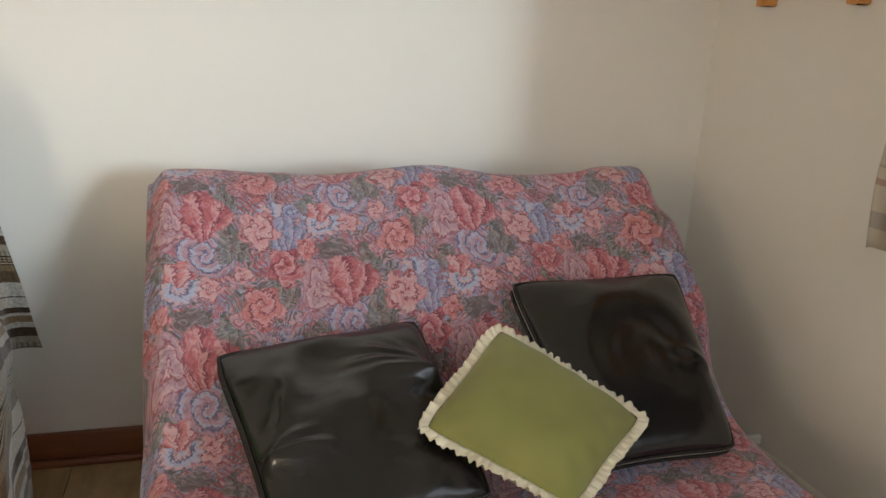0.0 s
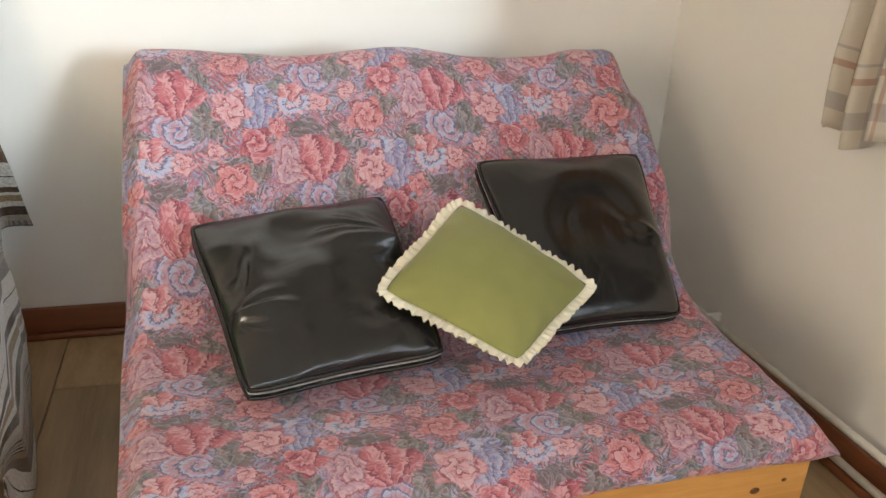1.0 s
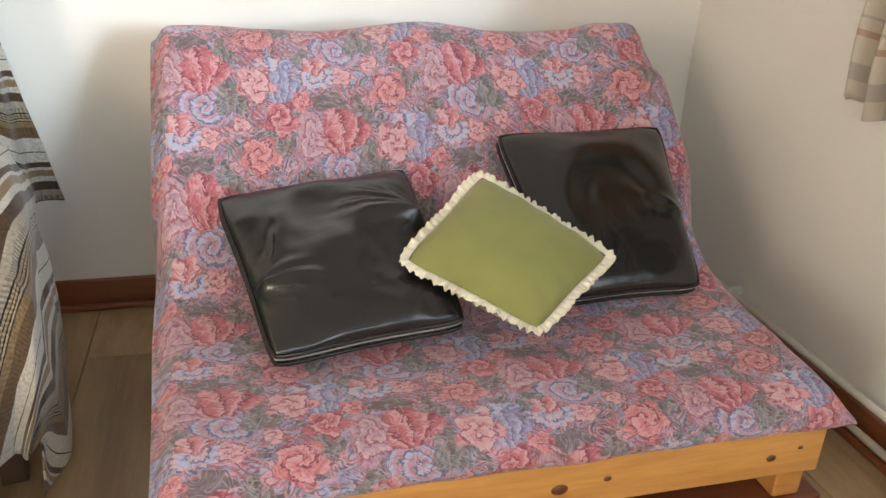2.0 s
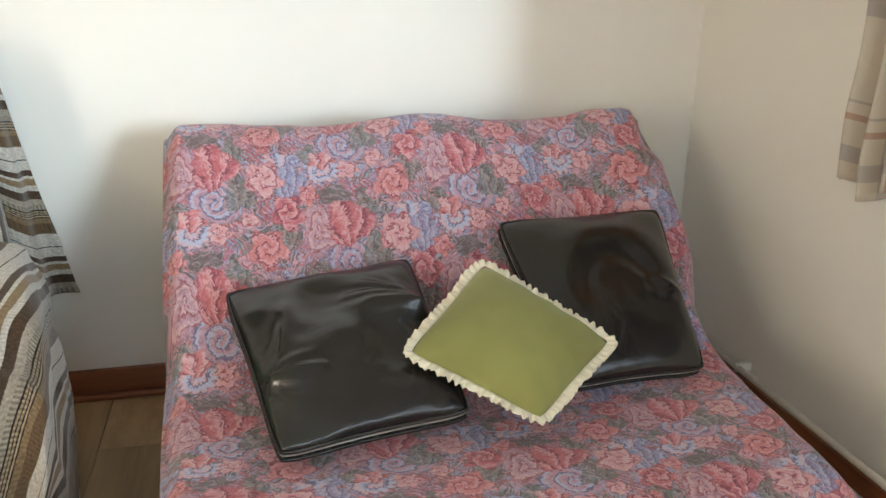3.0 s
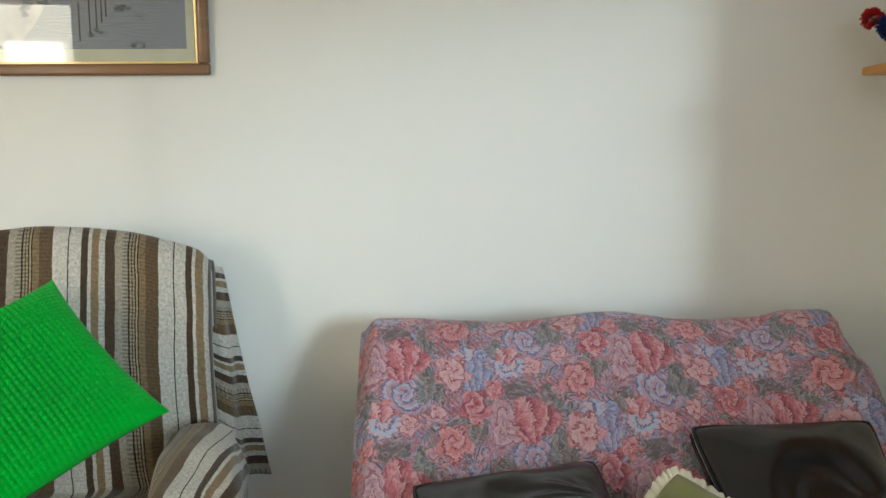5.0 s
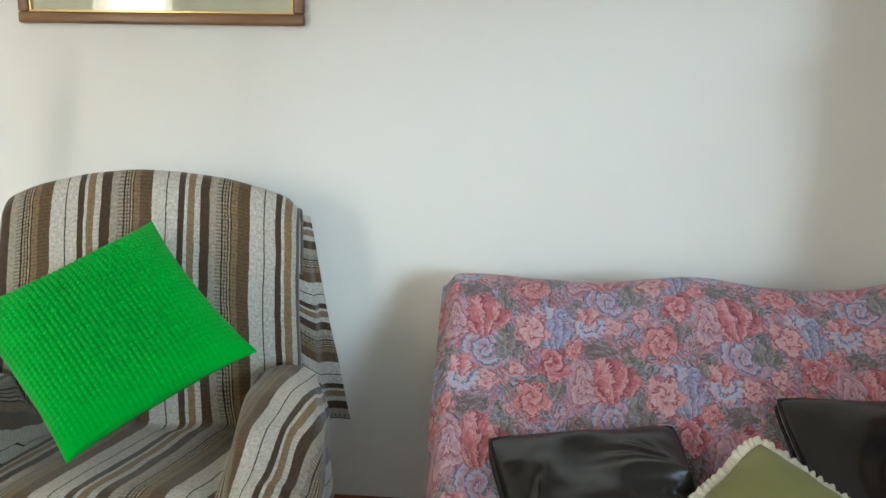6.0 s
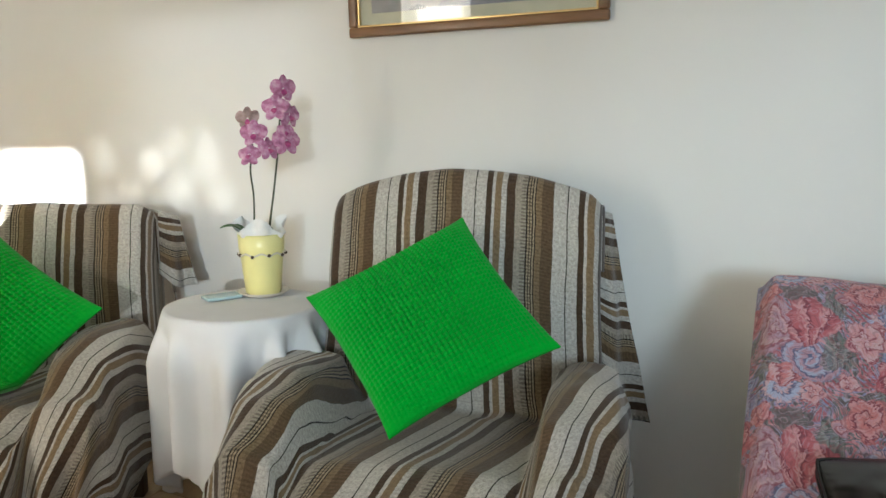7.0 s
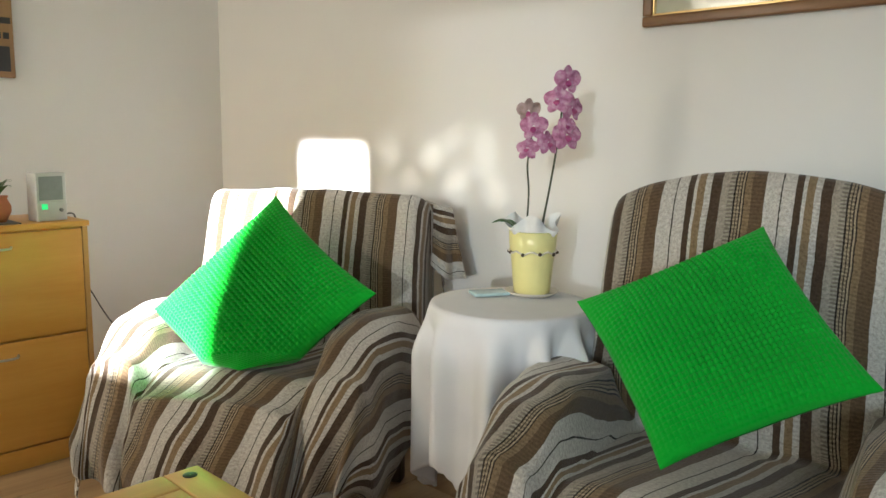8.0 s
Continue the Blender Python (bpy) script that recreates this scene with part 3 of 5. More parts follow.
def window(name, x0, x1, z0, z1, m, cloth=None, side=-1, spare=(0, 0)):
    """A glazed frame in the xz plane at y = 0, its size x0 to x1 and z0 to z1."""
    ob = thing(name, "white plastic window with clear glass, out of view", "window", m, kind="structure")
    b = 0.03
    bm = box(x0, x1, -0.02, 0.02, z0, z0 + b, 0.004)
    for a in ((x0, x1, z1 - b, z1), (x0, x0 + 0.015, z0 + b, z1 - b), (x1 - 0.015, x1, z0 + b, z1 - b)):
        box(a[0], a[1], -0.02, 0.02, a[2], a[3], 0.004, bm)
    part("window_frame", bm, UPVC, ob)
    pane = part("pane", box(x0 + 0.015, x1 - 0.015, -0.003, 0.003, z0 + b, z1 - b), GLASS, ob, smooth=False)
    pane.visible_shadow = False
    if cloth:
        # unseen sheet over the glass that dims and shapes incoming light
        fold = lambda i, j: (x0 - spare[0] + (x1 - x0 + spare[0] + spare[1]) * i, side * (0.030 + 0.005 * math.sin(i * (x1 - x0) * 60)), z0 + (z1 - z0) * j)
        tagged(solid("net_curtain", sheet(fold, 160, 4), cloth, "unseen net sheet added over the glass to shape the light", "curtain"), kind="").matrix_world = m
    return ob


window("window_1", F + 0.002, -0.86, 0.92, 2.05, pose(0.03, 0, 0, 0, 0, 90), NET_FILTER, spare=(0.063, 0))
# made-up window, carries filtered light to the wall left of the futon
window("window_2", -1.80, -0.002, 0.93, 2.05, pose(0, F - 0.03, 0), NET_FILTER_DAPPLED, spare=(0, 0.064))
# made-up opening, sized to throw the sun patch on the left chair
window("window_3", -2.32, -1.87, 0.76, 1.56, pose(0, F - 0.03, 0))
# filter sheet here keeps sun from bouncing off the west wall
window("window_4", -4.75, -4.05, 0.12, 2.33, pose(0, F - 0.03, 0), NET_FILTER)
solid("corner_post", box(0.0, 0.02, F - 0.02, F - 0.002, 1.0, 2.05, 0.002), UPVC, "unseen slim white post added where the windows meet", kind="structure")


# skirting with a small quadrant at its foot
def skirting(name, x0, x1, m, material):
    ob = thing(name, "reddish brown varnished wooden skirting board", "skirting board", m, kind="structure")
    part("board", box(x0, x1, -0.016, 0.0, 0.0, 0.088, 0.003), material, ob)
    part("quadrant", box(x0, x1, -0.032, -0.016, 0.0, 0.018, 0.006), material, ob)
    return ob


skirting("baseboard_north", L, 0, pose(0, 0, 0), SKIRT)
skirting("baseboard_east", 0.0, -F, pose(0, 0, 0, 0, 0, -90), SKIRT)
skirting("baseboard_west", F, -0.035, pose(L, 0, 0, 0, 0, 90), SKIRT)

# heating pipes along the foot of the side wall
pipes = thing("heating_pipe", "pair of white painted heating pipes along the wall foot", "pipe")
part("pipe", tube([(-0.040, -0.03, 0.128), (-0.040, -2.6, 0.128)], 0.0092, 12), WHITE_PIPE, pipes)
part("pipe", tube([(-0.048, -0.9, 0.055), (-0.048, -2.6, 0.055)], 0.0092, 12), WHITE_PIPE, pipes)
for y in (-0.45, -1.75):
    part("pipe_clip", box(-0.048, 0.0, y - 0.006, y + 0.006, 0.116, 0.140, 0.003), WHITE_PIPE, pipes)
valve = lathe([(0.001, -0.02), (0.016, -0.02), (0.016, 0.015), (0.011, 0.022), (0.011, 0.034), (0.001, 0.036)], 14)
bmesh.ops.transform(valve, matrix=pose(-0.045, -1.20, 0.128, 90, 0, 0), verts=valve.verts)
part("valve", valve, DARK, pipes, "dark metal radiator valve")

# ---- curtain ----
cur = thing("curtain", "beige plaid cotton curtain hanging in pleats", "curtain")


def curtain_at(i, j):
    z = 2.11 - 1.374 * j
    flare = 0.03 * smooth01(j)
    y = -0.735 + flare * 0.3 - (0.195 + flare * 0.3) * i
    fold = 0.026 * (0.35 + 0.65 * j) * math.sin(i * 2 * math.pi * 3.2 + 0.7 * math.sin(j * 2.2)) + 0.010 * wob(y, z, 0, 7, 1)
    return (-0.078 + fold, y, z + 0.018 * math.sin(i * 9) * j)


ob = part("cloth", sheet(curtain_at, 110, 60, lambda i, j: (i * 0.40, 1.392 * (1 - j) + 0.02)), PLAID, cur)
ob.modifiers.new("thickness", "SOLIDIFY").thickness = 0.002
part("rod", tube([(-0.075, -0.60, 2.115), (-0.075, -4.15, 2.115)], 0.011, 12), CHROME, cur)


# ---- futon ----
FX0, FX1 = -1.515, -0.315
futon = thing("sofa_bed", "varnished knotty pine sofa bed under the floral mattress", "sofa bed", pose(0, 0, 0))
part("front_rail", box(FX0 + 0.05, -0.385, -1.240, -1.207, 0.206, 0.300, 0.005), PINE, futon)
for x, z, r in ((-0.432, 0.262, 0.006), (-0.487, 0.248, 0.011), (-0.792, 0.255, 0.008), (-0.874, 0.246, 0.017), (-1.12, 0.25, 0.010), (-1.31, 0.262, 0.013)):
    knot = lathe([(0.0005, 0.0006), (1.0, 0.0006), (1.02, -0.003)], 16)
    bmesh.ops.transform(knot, matrix=pose(x, -1.2402, z, 90) @ Matrix.Diagonal((r * 0.85, r * 0.6, 1, 1)), verts=knot.verts)
    part("knot", knot, KNOT, futon, "dark knot in the pine rail")
part("back_rail", box(FX0 + 0.05, -0.385, -0.33, -0.30, 0.168, 0.262, 0.005), PINE, futon)
for x in (FX0 + 0.08, -0.44):
    part("side_rail", box(x, x + 0.03, -1.212, -0.33, 0.168, 0.255, 0.004), PINE_Y, futon)
    part("foot_block", box(x - 0.01, x + 0.045, -1.225, -1.12, 0.142, 0.2055, 0.005), PINE, futon)
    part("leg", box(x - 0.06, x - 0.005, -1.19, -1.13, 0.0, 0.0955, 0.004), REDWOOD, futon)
    part("leg", box(x - 0.01, x + 0.045, -0.40, -0.345, 0.0, 0.166, 0.004), PINE_Z, futon)
    # sloping support of the back
    bm = box(-0.015, 0.015, -0.03, 0.03, 0.0, 0.62, 0.004)
    bmesh.ops.transform(bm, matrix=pose(x + 0.015, -0.60, 0.22, -42), verts=bm.verts)
    part("back_support", bm, PINE_Z, futon)
for k in range(7):
    y = -1.18 + 0.11 * k
    part("slat", box(FX0 + 0.07, -0.40, y, y + 0.06, 0.2555, 0.270, 0.003), PINE, futon)
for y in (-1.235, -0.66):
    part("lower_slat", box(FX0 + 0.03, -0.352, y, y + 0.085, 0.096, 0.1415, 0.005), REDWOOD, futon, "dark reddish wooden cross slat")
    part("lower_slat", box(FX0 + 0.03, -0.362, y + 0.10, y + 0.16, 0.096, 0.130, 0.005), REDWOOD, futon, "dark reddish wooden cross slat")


def path_points(pts, n):
    """n + 1 points evenly along a smooth line through pts, closed back to the first."""
    pts = [Vector((*p, 0)) for p in pts]
    k, dense = len(pts), []
    for i in range(k):
        a, b, c, d = (pts[(i + s) % k] for s in (-1, 0, 1, 2))
        for q in range(16):
            t = q / 16
            dense.append(0.5 * ((2 * b) + (c - a) * t + (2 * a - 5 * b + 4 * c - d) * t * t + (3 * b - a - 3 * c + d) * t ** 3))
    dense.append(dense[0].copy())
    run = [0.0]
    for a, b in zip(dense, dense[1:]):
        run.append(run[-1] + (b - a).length)
    out = []
    for j in range(n + 1):
        s = run[-1] * j / n
        i = min(max(1, next((i for i, r in enumerate(run) if r >= s), len(run) - 1)), len(run) - 1)
        f = (s - run[i - 1]) / max(1e-9, run[i] - run[i - 1])
        p = dense[i - 1].lerp(dense[i], f)
        out.append((p.x, p.y, s))
    return out


# side profile (y, z): from behind the back over its top, down to the seat, round the front, and back underneath
PROFILE = path_points([(-0.155, 0.66), (-0.175, 0.765), (-0.245, 0.812), (-0.335, 0.792), (-0.46, 0.685), (-0.585, 0.555), (-0.69, 0.43), (-0.78, 0.378), (-0.95, 0.368), (-1.12, 0.374), (-1.222, 0.372),
                       (-1.268, 0.344), (-1.252, 0.309), (-1.16, 0.298), (-0.80, 0.282), (-0.62, 0.300), (-0.50, 0.40), (-0.36, 0.545), (-0.24, 0.645)], 150)


def mattress_at(i, j):
    y, z, s = PROFILE[round(j * 150)]
    e = min(i, 1 - i) * (FX1 - FX0)
    shrink = 1 - smooth01(e / 0.05)
    k = 0.86 * shrink ** 2
    x = FX0 + (FX1 - FX0) * i
    # the outline draws in towards the front
    front = smooth01((-0.70 - y) / 0.6)
    x += front * (0.032 * (1 - i) - 0.045 * i)
    lump = 0.006 * wob(x, y, z, 5.5, 2) + 0.004 * wob(x, y, z, 13, 3)
    up = smooth01((z - 0.56) / 0.24)
    round_left = 0.030 * smooth01((0.045 - i) / 0.045) ** 2 * up
    wave = 0.012 * math.cos((x + 0.90) * 2 * math.pi / 0.56) * up - 0.008 * up * smooth01((-1.2 - x) / 0.3)
    corner = smooth01((i - 0.93) / 0.07) * up
    if z > 0.5:
        along = Vector((y + 0.36, z - 0.66)).dot(Vector((-0.7, -0.714)))
        mid = Vector((-0.36, 0.66)) + along * Vector((-0.7, -0.714))
        y2, z2 = y + (mid.x - y) * k * 0.75, z + (mid.y - z) * k * 0.75
    else:
        y2, z2 = y, z + (0.32 - z) * k * 0.85
    ear = 0.040 * smooth01((i - 0.80) / 0.2) * smooth01((z - 0.725) / 0.04) - 0.028 * smooth01((i - 0.80) / 0.2) * smooth01((z - 0.45) / 0.12)
    return (x - ear, y2, z2 + wave - round_left + lump - 0.035 * corner * smooth01((y + 0.34) / -0.1))


def print_height(run):
    """Height in the print at a length along the cover, which is stretched over the seat."""
    return 0.29 * ((run - 0.367) / 0.308 if run < 0.983 else 2 + (run - 0.983) / 0.228)


mattress = solid("futon_mattress", sheet(mattress_at, 120, 150, lambda i, j: (i * 1.22, print_height(j * PROFILE[-1][2])), closed_v=True), FLORAL,
                 "red and blue floral cotton futon mattress on pine frame", "futon")
bm = bmesh.new()
bm.from_mesh(mattress.data)
bmesh.ops.remove_doubles(bm, verts=bm.verts, dist=0.0002)
bmesh.ops.holes_fill(bm, edges=[e for e in bm.edges if len(e.link_faces) == 1], sides=0)
bmesh.ops.recalc_face_normals(bm, faces=bm.faces)
bm.to_mesh(mattress.data)
bm.free()
mattress.data.polygons.foreach_set("use_smooth", [True] * len(mattress.data.polygons))


# ---- cushions on the futon ----
def cushion_face(n, half, thick, edge, relief, sign, plump=0.45, draw=0.045, blunt=0.05):
    """One face of a square cushion in the xy plane; edge: half its height at the seam."""

    def at(i, j):
        a, b = 2 * i - 1, 2 * j - 1
        w = max(0.0, (1 - abs(a) ** 2.6) * (1 - abs(b) ** 2.6)) ** plump
        # corners stand out, sides draw in
        sx = 1 - draw * (1 - b * b) * abs(a) ** 3
        sy = 1 - draw * (1 - a * a) * abs(b) ** 3
        rc = (abs(a) * abs(b)) ** 6 * blunt
        x, y = half * a * (sx - rc), half * b * (sy - rc)
        return (x, y, sign * (edge + (thick - edge) * w) + relief(a, b) * w)

    return sheet(at, n, n, lambda i, j: (i * 2 * half, j * 2 * half))


def rim(half, n=60):
    out = []
    for side in range(4):
        for k in range(n):
            a, b = -1 + 2 * k / n, -1.0
            for _ in range(side):
                a, b = -b, a
            sx = 1 - 0.045 * (1 - b * b) * abs(a) ** 3
            sy = 1 - 0.045 * (1 - a * a) * abs(b) ** 3
            rc = (abs(a) * abs(b)) ** 6 * 0.05
            out.append((half * a * (sx - rc), half * b * (sy - rc)))
    return out


def leather_cushion(m, half, relief, label):
    ob = thing("leather_cushion", label, "cushion", m, group="black cushions on the futon")
    bm = cushion_face(90, half, 0.048, 0.010, relief, 1)
    join(bm, cushion_face(24, half, 0.048, 0.010, lambda a, b: 0.0, -1))
    r = rim(half, 40)
    lo, hi = [bm.verts.new((x, y, -0.0105)) for x, y in r], [bm.verts.new((x, y, 0.0105)) for x, y in r]
    for k in range(len(r)):
        q = (k + 1) % len(r)
        bm.faces.new((lo[k], lo[q], hi[q], hi[k]))
    bmesh.ops.remove_doubles(bm, verts=bm.verts, dist=0.0006)
    bmesh.ops.recalc_face_normals(bm, faces=bm.faces)
    part("cover", bm, LEATHER, ob)
    for z in (0.0105, -0.0105):
        pts = [(x * 1.004, y * 1.004, z) for x, y in r]
        part("piping", tube(pts + pts[:1], 0.0038, 6, cap=False), LEATHER, ob)
    pts = [(x * 1.005, y * 1.005, 0.002) for x, y in r]
    part("stitching", tube(pts + pts[:1], 0.0016, 4, cap=False), STITCH, ob, "pale seam stitching")
    return ob


def crease(a, b, x, y, turn, bend, reach, width):
    """A ridge that runs out from a pinch at x, y, bending and fading on its way."""
    c, s = math.cos(turn), math.sin(turn)
    along, off = (a - x) * c + (b - y) * s, -(a - x) * s + (b - y) * c
    if along < 0:
        return 0.0
    w = width * (0.45 + along)
    return math.exp(-((off - bend * along * along) / w) ** 2) * smooth01(along / 0.15) * smooth01((reach - along) / reach)


def folds_left(a, b):
    h = 0.020 * wob(a, b, 0, 1.9, 5) + 0.003 * wob(a, b, 0, 5.0, 6)
    for turn, bend, reach, amp in ((1.95, 0.45, 0.8, 0.014), (2.25, 0.35, 1.1, 0.020), (2.55, 0.22, 1.3, 0.022), (2.80, 0.10, 1.3, 0.020), (3.05, -0.05, 1.1, 0.016), (3.35, -0.2, 0.9, 0.010)):
        h += 1.8 * amp * crease(a, b, 1.0, 0.10, turn, bend, reach, 0.060)
    for turn, bend, reach, amp in ((-0.30, 0.2, 0.8, 0.014), (0.05, -0.1, 1.0, 0.014), (0.40, -0.25, 0.8, 0.012), (-0.7, 0.1, 0.6, 0.010)):
        h += 1.6 * amp * crease(a, b, -1.0, -0.32, turn, bend, reach, 0.055)
    # long soft fold across the upper left
    h += 0.007 * math.exp(-(((a + 0.62) - 0.45 * (b - 0.1)) / 0.09) ** 2) * smooth01((0.6 - abs(b - 0.25)) / 0.4)
    return h


def folds_right(a, b):
    x, y = a - 0.10, b + 0.12
    r, ang = math.hypot(x, y * 0.92), math.atan2(y, x)
    up = smooth01((y + 0.55) / 0.9)
    h = 0.013 * math.exp(-((r - 0.72) / 0.22) ** 2) * up - 0.003 * math.exp(-((r - 0.40) / 0.16) ** 2) * up
    h += 0.003 * math.exp(-((r - 0.30) / 0.09) ** 2) * smooth01((math.sin(ang + 0.4) + 0.4) / 0.8)
    h += 0.008 * wob(a, b, 0, 1.6, 8)
    for turn, bend, reach, amp in ((2.5, 0.3, 0.9, 0.012), (2.9, 0.1, 0.8, 0.010)):
        h += amp * crease(a, b, 1.0, -0.25, turn, bend, reach, 0.07)
    return h


def warp(ob, m, half, corners):
    """Draw a square cushion to four corners (--, +-, -+, ++) given in the room."""
    c00, c10, c01, c11 = (m.inverted() @ Vector(c) for c in corners)
    for child in ob.children:
        for v in child.data.vertices:
            a, b = (v.co.x / half + 1) / 2, (v.co.y / half + 1) / 2
            q = (c00 * (1 - a) + c10 * a) * (1 - b) + (c01 * (1 - a) + c11 * a) * b
            v.co = Vector((q.x, q.y, v.co.z + q.z))
        child.data.update()


def lying_cushion(tl, tr, bl, br, relief, label):
    tl, tr, bl, br = (Vector(p) for p in (tl, tr, bl, br))
    m = axes_pose((tl + tr + bl + br) / 4, (tr - tl) + (br - bl), (tl - bl) + (tr - br))
    warp(leather_cushion(m, 0.2, relief, label), m, 0.197, (bl, br, tl, tr))


lying_cushion((-1.386, -0.652, 0.539), (-1.004, -0.602, 0.567), (-1.303, -1.027, 0.397), (-0.970, -0.993, 0.418), folds_left, "black leather cushion with creases lying on the floral futon")
lying_cushion((-0.795, -0.563, 0.625), (-0.402, -0.556, 0.630), (-0.760, -0.909, 0.396), (-0.455, -0.904, 0.400), folds_right, "black leather cushion with round dent leaning on futon back")


def olive_cushion(m):
    ob = thing("olive_cushion", "olive green cotton cushion with white ruffled edge", "cushion", m)
    half = 0.151
    rel = lambda a, b: 0.004 * wob(a, b, 0, 2.5, 3) + 0.004 * math.sin(14 * math.atan2(b, a)) * smooth01((math.hypot(a, b) - 0.6) / 0.5)
    bm = cushion_face(50, half, 0.060, 0.002, rel, 1, 0.55)
    join(bm, cushion_face(24, half, 0.055, 0.002, lambda a, b: 0.0, -1, 0.55))
    bmesh.ops.remove_doubles(bm, verts=bm.verts, dist=0.0045)
    part("cover", bm, OLIVE, ob)
    r = rim(half, 110)

    def ruffle(i, j):
        k = round(i * len(r)) % len(r)
        x, y = r[k]
        d = Vector((x, y, 0)).normalized()
        n = Vector((x / half, y / half, 0))
        n = Vector((n.x ** 5, n.y ** 5, 0)).normalized()
        w = 0.0185 * j * (1 + 0.25 * wob(k * 0.05, 0, 0, 1, 2))
        s = k / len(r) * 2 * math.pi
        gather = (0.0045 * math.sin(s * 58 + 2.5 * math.sin(s * 9)) + 0.003 * math.sin(s * 97 + 2 * math.sin(s * 5))) * j
        return Vector((x, y, 0)) * 0.985 + n * w * (1 + 0.04 * math.sin(s * 61)) + Vector((0, 0, 0.009 + gather))

    ob2 = part("ruffle", sheet(ruffle, 440, 4, lambda i, j: (i * 1.3, j * 0.02)), LACE, ob, "cream gathered ruffle trim")
    ob2.modifiers.new("thickness", "SOLIDIFY").thickness = 0.0015
    return ob


gt, gr, gl, gb = Vector((-0.87, -0.703, 0.595)), Vector((-0.664, -0.923, 0.49)), Vector((-1.076, -0.902, 0.5)), Vector((-0.861, -1.064, 0.421))
m = axes_pose((gt + gr + gl + gb) / 4, (gr - gl) + (gb - gt), (gr - gl) - (gb - gt))
warp(olive_cushion(m), m, 0.156, (gl, gb, gt, gr))


# ---- armchairs ----
def armchair(m, label, top):
    ob = thing("armchair", label, "armchair", m, group="armchairs along the wall")
    part("seat", box(-0.27, 0.27, -0.36, 0.14, 0.24, 0.405, 0.05, seg=3), UPHOLSTERY, ob)
    bm = box(-0.345, 0.345, -0.045, 0.045, 0.0, top - 0.36, 0.04, seg=3)
    bmesh.ops.transform(bm, matrix=pose(0, 0.17, 0.32, -9), verts=bm.verts)
    part("backrest", bm, UPHOLSTERY, ob)
    for s in (-1, 1):
        part("armrest", box(s * 0.345 - 0.05, s * 0.345 + 0.05, -0.25, 0.15, 0.24, 0.49, 0.04, seg=3), UPHOLSTERY, ob)
        for y in (-0.28, 0.12):
            part("leg", box(s * 0.345 - 0.025, s * 0.345 + 0.025, y - 0.025, y + 0.025, 0.0, 0.245, 0.006), SUBFRAME, ob)
    return ob


